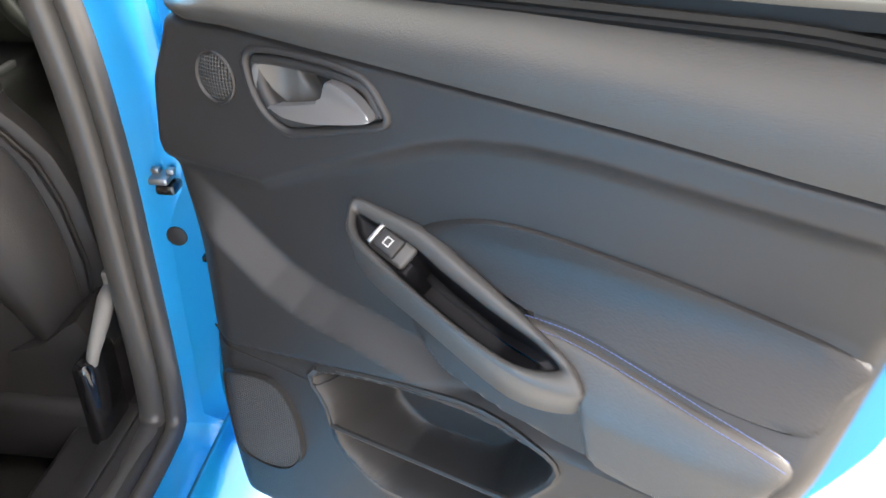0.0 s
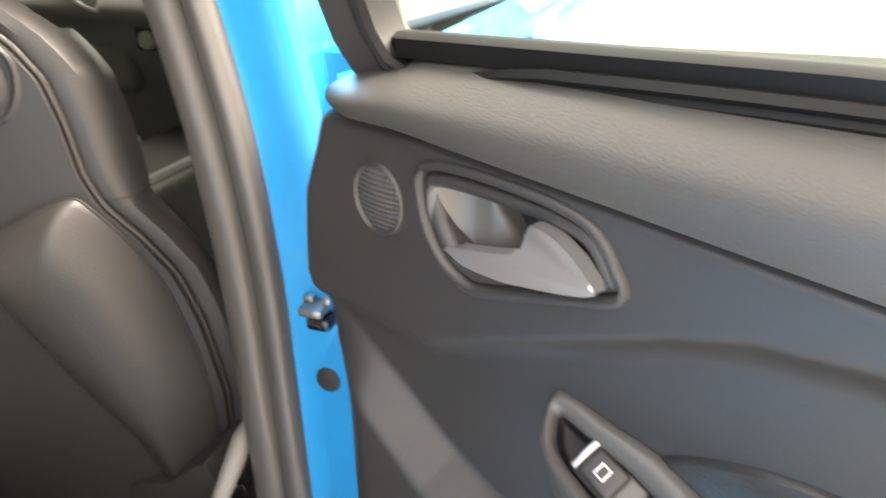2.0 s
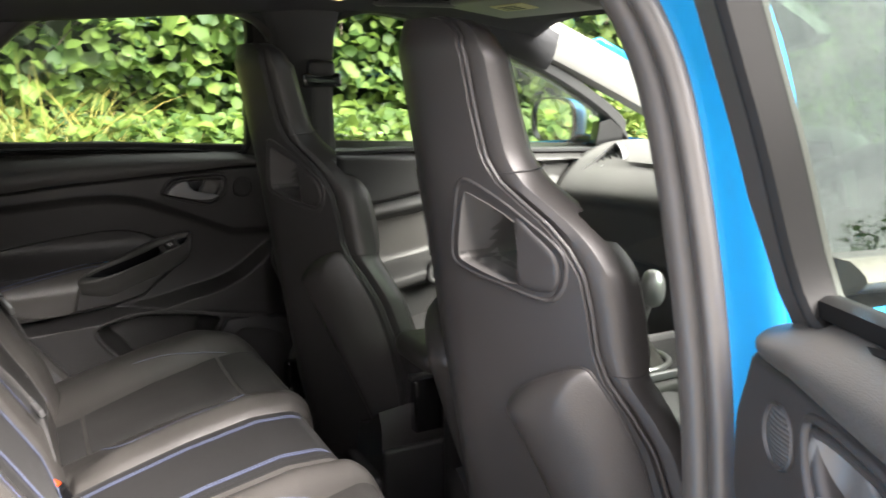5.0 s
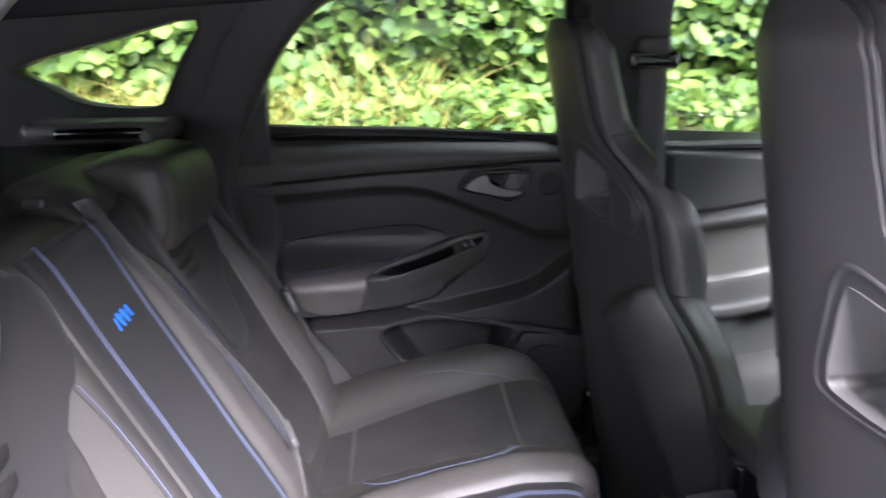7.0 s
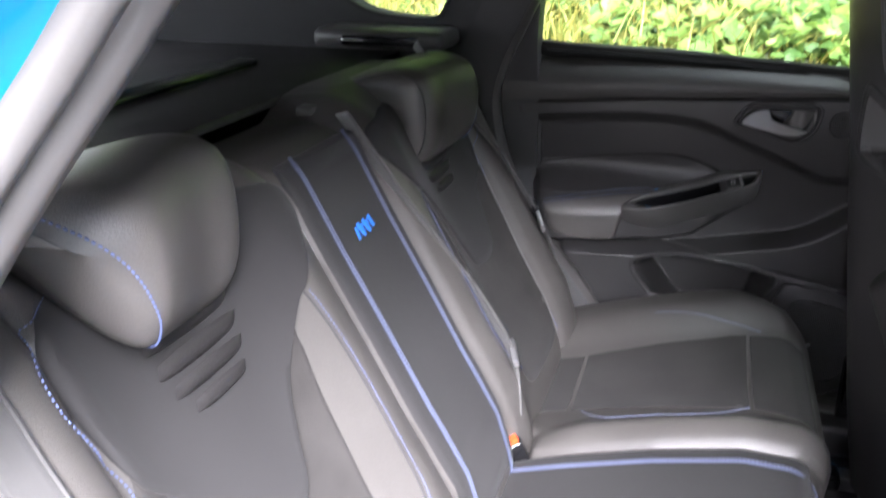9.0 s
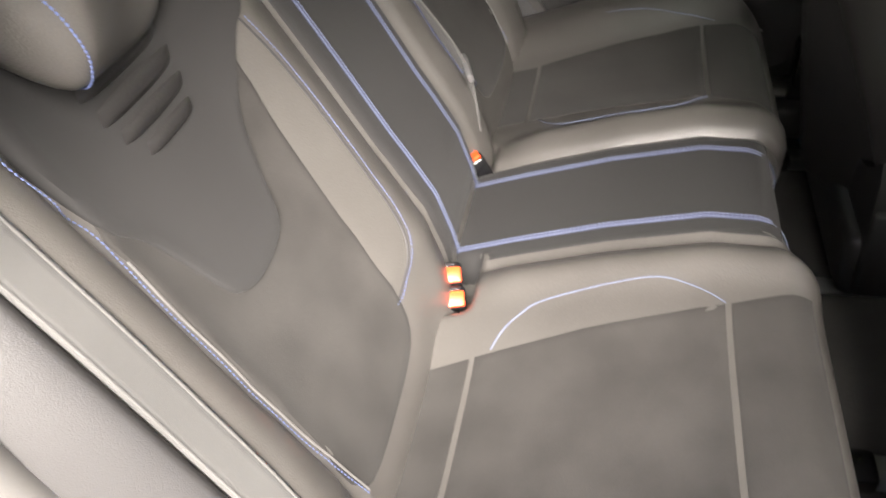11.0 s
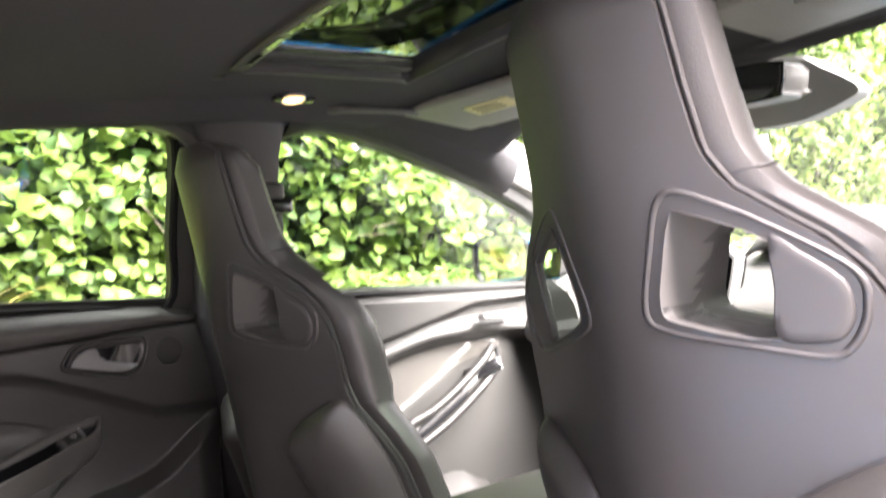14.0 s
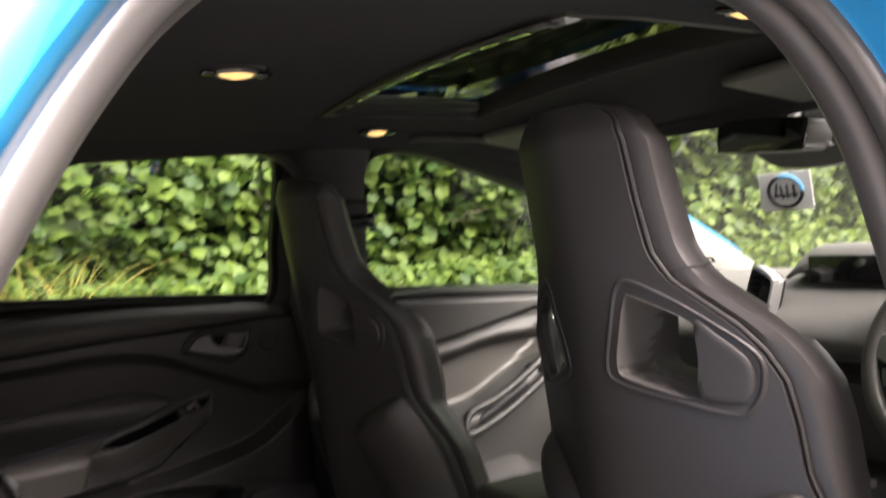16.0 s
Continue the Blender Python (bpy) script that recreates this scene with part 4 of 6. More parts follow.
def front_door(s):
    """A closed front door: black trim inside, blue outside."""
    root = thing("front_door", "closed front door, grey trim inside and blue outside", "door", (.80 * s, .95, 0))

    def put(name, mesh, material, label="", sharp=38, solid=0.0, parent=None):
        if isinstance(mesh, bmesh.types.BMesh):
            mesh = flat_mesh(mesh)
        sided(mesh, s)
        for v in mesh.vertices:
            v.co.x -= .80 * s
            v.co.y -= .95
        return part(name, mesh, material, root if parent is None else parent, label, sharp, solid)

    def arm_z(y):
        return np.interp(y, [0, .15, .30, .42, .50, .58], [.69, .70, .725, .785, .835, .875])

    def fx(y, z):
        zt = 1.060 - .055 * (y - .02)
        crease = np.interp(y, [0, .12, .25, .38, .50, .98], [.915, .925, .945, .972, .998, 1.0])
        sweep = np.interp(y, [0, .12, .25, .31, .37, .50, .62, .80], [.875, .886, .903, .918, .928, .934, .925, .90])
        x = .692 + .05 * ramp01(zt - .03, zt, z) ** 2
        x = x + .030 * ramp01(crease + .002, crease - .014, z)
        x = x - .014 * ramp01(sweep + .034, sweep + .004, z)
        x = x + .050 * ramp01(sweep + .001, sweep - .035, z)
        return x - .075 * np.exp(-np.abs((z - arm_z(y)) / .034) ** 3) * ramp01(.64, .50, y)
    P = []
    for v in np.linspace(0, 1, 190):
        y = np.linspace(-.005, .98, 110)
        z = .43 + v * (1.060 - .055 * (y - .02) - .43)
        x = fx(y, z) + .02 * np.clip(1 - (y + .005) / .02, 0, 1) ** 2
        P.append(np.stack([x, y, z], -1))
    P = np.array(P)
    P = np.concatenate([P, P[[-1]] + np.array([.03, 0, -.01])], 0)
    P = np.concatenate([P[:, [0]] + np.array([.04, 0, 0]), P], 1)
    put("door_panel", grid(P), FRONT_TRIM, "grey grained front door panel")
    ins = curve_through([(.04, .845), (.25, .875), (.37, .896), (.50, .903), (.60, .89), (.53, .875), (.42, .835), (.30, .775), (.16, .75), (.04, .745)], 5)
    put("door_insert", patch(ins, lambda u, v, w: (float(fx(u, v)) + .003 - w, u, v), 8, .006), LEATHER)
    side = [(y, float(arm_z(y)) + .026) for y in (.26, .34, .42, .50, .55)] + [(y, float(arm_z(y)) - .020) for y in (.56, .50, .42, .34, .25)]
    grip = curve_through([(float(fx(y, float(arm_z(y)))) - .003 + .010 * (z > float(arm_z(y))), y, z) for y, z in side], 5)
    put("pull_handle", tube(grip, .010, 10, True), TRIM)
    well = curve_through([(y, float(arm_z(y)) + .012) for y in (.29, .36, .43)] + [(y, float(arm_z(y)) - .008) for y in (.43, .36, .29)], 4)
    # near-black patch lying on the armrest, painted as the shade of a grip
    put("pull_well", patch(well, lambda u, v, w: (float(fx(u, v)) - .001 - w, u, v), 4, .001), WELL_SHADE)
    put("switch_panel", box(-.016, .016, -.045, .045, -.004, .004, .003, 2, m=pose(float(fx(.49, .84)) - .002, .49, .838, 32, -60, 0)), GLOSS)
    put("release_lever", box(.672, .70, .50, .61, .952, .968, .006, 3), CHROME, "satin silver release lever")
    # blue skin
    def skin_x(z):
        return float(np.interp(z, [.38, .50, .70, .90, 1.00, 1.045], [.835, .875, .892, .886, .868, .850]))
    rows = []
    for z in np.linspace(.385, 1.040, 30):
        ys = np.linspace(-.082, 1.02, 40)
        xo = skin_x(z)
        rows.append([(.76, ys[0] + .003, z), (xo - .012, ys[0], z)] + [(xo - .003 * (abs(2 * k / 39 - 1) ** 8) + .004 * math.exp(-((z - .965) / .006) ** 2), y, z) for k, y in enumerate(ys)] + [(.76, ys[-1], z)])
    put("outer_skin", grid(rows), PAINT, "glossy blue outer door skin")
    cup = curve_through([(.075, .985), (.11, 1.008), (.20, 1.008), (.225, .985), (.20, .962), (.11, .960)], 5)
    put("handle_cup", patch(cup, lambda u, v, w: (.872 + .004 - w + .012 * float(ramp01(0, .02, inside(cup, u, v))) * -1 + .004, u, v), 6, .003), PAINT)
    bar = np.array([(.885 + .028 * math.sin(math.pi * a) ** .6, .03 + .20 * a, .985 + .006 * a) for a in np.linspace(0, 1, 16)])
    put("door_handle", tube(bar, .012, 10, False, 1.0), PAINT, "body-coloured pull door handle")
    put("belt_moulding", grid([[(.838 + .018 * math.sin(math.pi * b), y, 1.046 + .030 * b - .055 * y) for b in np.linspace(0, 1, 7)] + [(.826, y, 1.076 - .055 * y), (.826, y, 1.046 - .055 * y)] for y in np.linspace(-.08, .95, 16)], wrap_u=True, caps=True), BELT, "satin grey belt moulding")
    # frame and glass
    win = curve_through([(-.036, 1.066), (-.042, 1.17), (-.038, 1.31), (-.008, 1.362), (.065, 1.385), (.158, 1.376), (.243, 1.354), (.394, 1.308), (.584, 1.240), (.74, 1.165), (.86, 1.09), (.905, 1.03), (.70, 1.030), (.40, 1.045), (.20, 1.056)], 5)

    def at(u, v, w):
        return (.712 - .27 * (v - 1.05) + w, u, v)
    c = np.array([.35, 1.16])
    grown = []
    for p, t in zip(win, np.roll(win, -1, 0) - np.roll(win, 1, 0)):
        n = np.array([t[1], -t[0]]) / (np.linalg.norm(t) + 1e-9)
        n = n if n @ (p - c) > 0 else -n
        wide = .036 if p[0] < -.02 else .034
        grown.append(p + n * (wide if p[1] > 1.075 else .012))
    grown = np.array(grown)
    rows = [[at(*p, w) for p in o] for o, w in ((grown, .05), (grown, .004), (grown + (win - grown) * .15, -.004), (grown + (win - grown) * .80, -.004), (win, .004), (win, .05))]
    put("window_frame", grid(rows, wrap_u=True, wrap_v=True), PILLAR, "dark window frame", 30)
    pane = put("window_pane", prism(win, at, .024, .028, 0), PANE if s < 0 else PANE_FRONT, "door glass")
    # mirror on its foot, behind a black corner piece
    put("corner_piece", prism([(.80, 1.035), (.90, 1.03), (.885, 1.075), (.835, 1.108), (.80, 1.10)], lambda u, v, w: at(u, v, w), -.008, .03, .004), GLOSS)
    mirror = thing("door_mirror", "blue door mirror with a black foot", "mirror", (.925 * s, .80, 1.095))
    body = []
    for a in np.linspace(0, 1, 10):
        k = math.sqrt(max(.0, 1 - a ** 2.2)) * .98 + .02
        body.append([(.925 + .118 * k * math.copysign(abs(math.cos(t)) ** .6, math.cos(t)), .80 + .085 * a, 1.095 + .072 * k * math.copysign(abs(math.sin(t)) ** .6, math.sin(t))) for t in np.linspace(0, 2 * math.pi, 36, endpoint=False)])

    def hang(name, mesh, material, label=""):
        if isinstance(mesh, bmesh.types.BMesh):
            mesh = flat_mesh(mesh)
        sided(mesh, s)
        for v in mesh.vertices:
            v.co.x -= .925 * s
            v.co.y -= .80
            v.co.z -= 1.095
        return part(name, mesh, material, mirror, label)
    hang("housing", grid(body, wrap_u=True, caps=True), PAINT)
    first = np.array(body[0])
    mid = first.mean(0)
    hang("rim", grid([first, mid + (first - mid) * 1.0 + np.array([0, -.012, 0]), mid + (first - mid) * .93 + np.array([0, -.012, 0]), mid + (first - mid) * .91 + np.array([0, .0, 0])], wrap_u=True), GLOSS)
    face = np.array([mid + (first - mid) * f + np.array([0, -.003, 0]) for f in (.92, .6, .3, .01)])
    hang("mirror_glass", grid(face, wrap_u=True), MIRROR, "convex mirror glass")
    hang("foot", box(.73, .84, .80, .86, 1.03, 1.06, .01, 3), GLOSS)
    return root





front_door(1)
front_door(-1)


# ---------------------------------------------------------------- front seats
SEAT_Z = [.44, .55, .65, .75, .82, .86, .90, .93, .98, 1.02, 1.05, 1.075, 1.10, 1.12, 1.147, 1.20, 1.26, 1.285, 1.298, 1.304]
SEAT_W = [.205, .226, .240, .242, .236, .224, .205, .197, .195, .190, .176, .156, .127, .105, .092, .087, .084, .077, .060, .038]


def seat_w(z):
    return float(np.interp(z, SEAT_Z, SEAT_W))


def seat_mid(z):
    return float(np.interp(z, [.44, .60, .85, 1.035, 1.27, 1.304], [-.150, -.180, -.217, -.242, -.279, -.270]))


def seat_back(d, z):
    wrap = float(np.interp(z, [.44, .62, .80, .90, 1.30], [.78, .72, .62, .52, .52]))
    return seat_mid(z) + wrap * (math.sqrt(d * d + .0016) - .04)


def seat_ring(z):
    """One level of the upholstered seat back, a closed ring."""
    w = seat_w(z)
    pts = [(d, seat_back(d, z) + .006) for d in np.linspace(-w, w, 25)]
    yb = seat_back(w, z) + .006
    b = float(np.interp(z, [.44, .60, .85, .90, .925, 1.0, 1.10, 1.16, 1.26, 1.304], [.60, .70, .78, .86, 1.10, 1.12, 1.05, .92, .86, .40]))
    roll = [(w + .010 * b, yb + .003), (w + .020 * b, yb + .012 * b), (w + .024 * b, yb + .028 * b), (w + .020 * b, yb + .046 * b), (w + .004 * b, yb + .060 * b), (w - .022 * b, yb + .064 * b), (w - .042 * b, yb + .056 * b)]
    front = [(d, max(seat_mid(z) + .058, yb + .010 - .03 * (z < .95)) + .012 * (d / max(w, .01)) ** 2) for d in np.linspace(max(w - .07 * b, .012), -max(w - .07 * b, .012), 13)]
    return [(d, y, z) for d, y in pts + roll + front + [(-d, y) for d, y in roll[::-1]]]


def front_seat(o):
    """A bucket seat; o is the side of its door."""
    root = thing("front_seat", "black leather sports seat with moulded shell and belt holes", "seat", (0, 0, .30), "front seats")

    def put(name, mesh, material, label="", sharp=38, solid=0.0, parent=None):
        if isinstance(mesh, bmesh.types.BMesh):
            mesh = flat_mesh(mesh)
        for v in mesh.vertices:
            v.co.z -= .30
        return part(name, mesh, material, root if parent is None else parent, label, sharp, solid)

    levels = np.concatenate([np.linspace(.44, 1.24, 66), np.array([1.25, 1.26, 1.27, 1.28, 1.288, 1.294, 1.299, 1.303])])
    cuts = []
    for s in (1, -1):
        hole = curve_through([(.044, 1.030), (.052, 1.066), (.062, 1.098), (.072, 1.103), (.126, 1.072), (.124, 1.04), (.121, 1.000), (.056, 1.016)], 3) * np.array([s, 1])
        cuts.append(hole)
    def bore(hole, depths):
        s = 1 if hole[0][0] > 0 else -1
        return grid([[(u + s * 1.15 * min(max(w - .006, 0), .057) * min(1, max(0, (abs(u) - .044) / .06)), seat_back(u, v) + w, v) for u, v in hole] for w in depths], wrap_u=True, caps=len(depths) == 6)

    def cutters():
        out = []
        for hole in cuts:
            bm = bmesh.new()
            bm.from_mesh(bore(hole, (-.25, 0, .008, .035, .063, .40)))
            out.append(flat_mesh(bm))
        return out
    body = put("backrest", grid([seat_ring(z) for z in levels], wrap_u=True, caps=True), SEAT_HIDE, "black leather backrest with side bolsters", 50)
    carved(body, cutters())
    # moulded shell over the back
    rows, back = [], []
    for z in levels:
        w = seat_w(z) - .002
        rows.append([(d, seat_back(d, z) - .004, z) for d in np.linspace(-w, w, 41)])
        back.append([(d, seat_back(d, z) + .004, z) for d in np.linspace(w, -w, 41)])
    shell = put("shell", grid(np.concatenate([rows, back], 1), wrap_u=True, caps=True), SHELL, "moulded dark plastic seat shell", 50)
    carved(shell, cutters())
    side = [(seat_w(z) + .001, seat_back(seat_w(z), z) + .001, z) for z in np.linspace(.48, 1.27, 90)]
    over = [(seat_w(z), seat_back(seat_w(z), z) + .002, z) for z in (1.28, 1.29, 1.298, 1.302)]
    line = side + over + [(-x, y, z) for x, y, z in (side + over)[::-1]]
    put("piping", tube(line, .0026, 8), SHELL, "raised dark shell edge")
    for s in (1, -1):
        hole = cuts[0] if s > 0 else cuts[1]
        put("belt_slot", bore(hole, (-.006, .008, .02, .034, .048)), TRIM_GREY, "grey liner of the belt slot")
        lip = curve_through([(.031, 1.026), (.043, 1.075), (.055, 1.112), (.070, 1.119), (.094, 1.107), (.126, 1.085), (.169, 1.048), (.173, 1.020), (.162, .995), (.145, .987), (.098, .997), (.048, 1.010)], 5) * np.array([s, 1])
        m = lip.mean(0)
        prof = ((1.07, .002), (1.055, -.0045), (1.02, -.006), (.985, -.0055), (.955, -.002), (.945, .004))
        put("slot_lip", grid([[(m[0] + (u - m[0]) * f, seat_back(u, v) + w, m[1] + (v - m[1]) * f) for u, v in lip] for f, w in prof], wrap_u=True), SHELL, "raised lip round the belt slot", 60)
        flap = curve_through([(.124, 1.080), (.141, 1.066), (.164, 1.042), (.168, 1.018), (.160, 1.000), (.146, .995), (.118, 1.001), (.121, 1.04)], 4) * np.array([s, 1])
        put("slot_cover", patch(flap, lambda u, v, w: (u, seat_back(u, v) - .0035 - w, v), 5, .003), SHELL, "smooth cover plate beside the slot")
        # soft side panel
        pan = curve_through([(.084, .842), (.108, .872), (.150, .898), (.184, .912), (.199, .900), (.216, .86), (.228, .80), (.232, .70), (.222, .58), (.206, .49), (.175, .49), (.155, .60), (.132, .68), (.110, .76), (.090, .82)], 5) * np.array([s, 1])
        put("side_panel", patch(pan, lambda u, v, w: (u, seat_back(u, v) - .004 - w - .036 * (1 - math.exp(-(max(0.0, float(inside(pan, u, v))) / .021) ** 1.3)), v), 14, .005), SEAT_HIDE, "padded black leather back panel", 60)
        put("panel_seam", tube([(u, seat_back(u, v) - .0062, v) for u, v in pan], .0011, 6, True), SHELL)
        for z in (1.128, .905):
            r = seat_ring(z)[24:32]
            put("bolster_seam", tube([(s * x, y - .0002, q + (.012 if z > 1 else 0) * (k / 7)) for k, (x, y, q) in enumerate([(x * 1.002 + .0002, y, q) for x, y, q in r])], .0010, 5), RUBBER)
    # cushion, base and rails
    def top(d, y):
        return .575 + .12 * (y - .12) - .03 * math.exp(-(d / .15) ** 4) + .045 * float(ramp01(.17, .25, abs(d)))
    rows = []
    for y in np.linspace(-.10, .42, 24):
        e = 1 - .12 * float(ramp01(.34, .42, y))
        q = .04 * float(ramp01(.36, .42, y))
        ring = [(d * e, y, top(d, y) - q) for d in np.linspace(-.240, .240, 25)]
        ring += [(.254 * e, y, top(.26, y) - .03 - q), (.256 * e, y, .50), (.240 * e, y, .43), (-.240 * e, y, .43), (-.256 * e, y, .50), (-.254 * e, y, top(.26, y) - .03 - q)]
        rows.append(ring)
    put("cushion", grid(rows, wrap_u=True, caps=True), SEAT_HIDE, "black leather seat cushion")
    put("seat_base", box(-.245, .245, -.12, .40, .345, .46, .02, 3), TRIM)
    for s in (1, -1):
        put("rail", box(s * .20 - .02, s * .20 + .02, -.16, .45, .30, .33, .004), STEEL)
        put("rail_foot", box(s * .20 - .028, s * .20 + .028, -.20, -.13, .298, .335, .012, 3), GLOSS)
        put("rail_bolt", box(s * .20 - .010, s * .20 + .010, -.185, -.165, .330, .342, .004, 2), CHROME)
        put("side_cover", box(s * .252 - .012, s * .252 + .012, -.10, .36, .36, .52, .010, 3), TRIM)
    arc = curve_through([(.270, -.055, .622), (.274, -.078, .610), (.274, -.102, .590), (.270, -.122, .565), (.266, -.128, .545)], 6, False)
    arc[:, 0] *= o
    put("tilt_lever", tube(arc, np.interp(np.linspace(0, 1, len(arc)), [0, .2, .5, 1], [.006, .012, .011, .007]), 10), PALE, "pale grey seat tilt lever")
    put("lever_tab", box(o * .271 - .007, o * .271 + .007, -.060, -.036, .612, .645, .005, 3), PALE)
    put("recliner_cover", box(o * .258 - .014, o * .258 + .014, -.150, -.07, .40, .555, .012, 3), GLOSS, "black recliner cover")
    put("belt_buckle", box(-o * .269 - .013, -o * .269 + .013, -.04, .02, .55, .66, .006, 3), GLOSS)
    put("buckle_button", box(-o * .269 - .011, -o * .269 + .011, -.045, .012, .658, .668, .003), TRIM, "dark buckle button")
    return root


seat_right = front_seat(1)
seat_right.location = (.378, 0, .30)
seat_left = front_seat(-1)
seat_left.location = (-.385, -.025, .30)


# ---------------------------------------------------------------- rear bench
def back_y(z):
    """The face of the rear backrest on the car's centre line."""
    return np.interp(z, [.52, .60, .66, .72, .75, .85, .95, 1.04, 1.075, 1.10], [-.690, -.706, -.724, -.757, -.775, -.829, -.885, -.932, -.958, -.985])


def back_at(x, z):
    x, z = np.asarray(x, float), np.asarray(z, float)
    a = np.abs(x)
    y = back_y(z)
    y = y - .030 * np.exp(-((a - .38) / .13) ** 4) * ramp01(.55, .70, z) * (1 - .4 * ramp01(.92, 1.06, z))
    y = y + .012 * np.exp(-((a - .175) / .035) ** 2) + .022 * np.exp(-((a - .570) / .05) ** 2)
    y = y - .016 * np.exp(-((a - .118) / .010) ** 2) - .012 * np.exp(-((a - .515 - .04 * (z - .8)) / .008) ** 2)
    y = y - .03 * ramp01(.60, .66, a)
    return y


def seat_z(x, y):
    x, y = np.asarray(x, float), np.asarray(y, float)
    a = np.abs(x)
    z = np.interp(y, [-.82, -.73, -.62, -.50, -.38, -.30, -.25], [.528, .553, .588, .622, .647, .645, .632])
    z = z - .022 * np.exp(-((a - .38) / .14) ** 4) * ramp01(-.30, -.42, y) + .018 * np.exp(-((a - .165) / .03) ** 2) * ramp01(-.70, -.60, y)
    z = z + .020 * ramp01(.50, .60, a) - .012 * np.exp(-((a - .122) / .008) ** 2)
    z = z - .05 * np.exp(-((x - .145) / .046) ** 6) * ramp01(-.655, -.670, y)
    z = z - .05 * np.exp(-((x + .150) / .032) ** 4) * ramp01(-.675, -.70, y)
    return z


bench = thing("rear_bench", "rear bench in black leather and suede with blue stitching", "seat", (0, -.6, .45))


def rear(name, mesh, material, label="", sharp=50, solid=0.0):
    if isinstance(mesh, bmesh.types.BMesh):
        mesh = flat_mesh(mesh)
    for v in mesh.vertices:
        v.co.y += .6
        v.co.z -= .45
    return part(name, mesh, material, bench, label, sharp, solid)


def edge_drop(d, r):
    a = np.clip(1 - d / r, 0, 1)
    return r * (1 - np.sqrt(np.clip(1 - a ** 2, 0, 1)))


def lead_y(x):
    return -.252 - .030 * np.exp(-(np.asarray(x) / .13) ** 4) - .16 * np.clip((np.abs(x) - .50) / .172, 0, 1) ** 2.6


# cushion: rolled front edge with rounded corners
rows = []
for k, v in enumerate(np.concatenate([np.linspace(0, .12, 14), np.linspace(.135, 1, 90)])):
    x = np.linspace(-.672, .672, 190)
    lead = lead_y(x)
    y = lead + (-.83 - lead) * v
    z = seat_z(x, y) - edge_drop(np.clip((lead - y), 0, 1), .05) - edge_drop(.672 - np.abs(x), .035) * .9
    rows.append(np.stack([x, y, z], -1))
skirt = rows[0] + np.array([0, -.012, -.06])
skirt2 = rows[0] + np.array([0, -.045, -.14])
skirt[:, 2] = np.minimum(skirt[:, 2], rows[0][:, 2] - .03)
rear("cushion", grid([skirt2, skirt] + rows), LEATHER, "black leather bench cushion")


def over_edge(x):
    """A line along the cushion at x, from the backrest forwards and down over the front edge."""
    lead = float(lead_y(x))
    steps = np.concatenate([np.linspace(-.745, lead - .05, 40), lead - .05 + .05 * np.sin(np.linspace(.08, 1, 14) * math.pi / 2)])
    line = [(float(y), float(seat_z(x, y)) - float(edge_drop(lead - y, .05))) for y in steps]
    y, z = line[-1]
    return line + [(y + .001, z - .012), (y - .004, z - .035), (y - .010, z - .058)]


def on_seat(lift):
    return lambda u, v, w: (u, v, float(seat_z(u, v)) - float(edge_drop(np.clip(float(lead_y(u)) - v, 0, 1), .05)) + w - .003 + lift)


def on_back(lift):
    return lambda u, v, w: (u, float(back_at(u, v)) + w - .003 + lift, v)


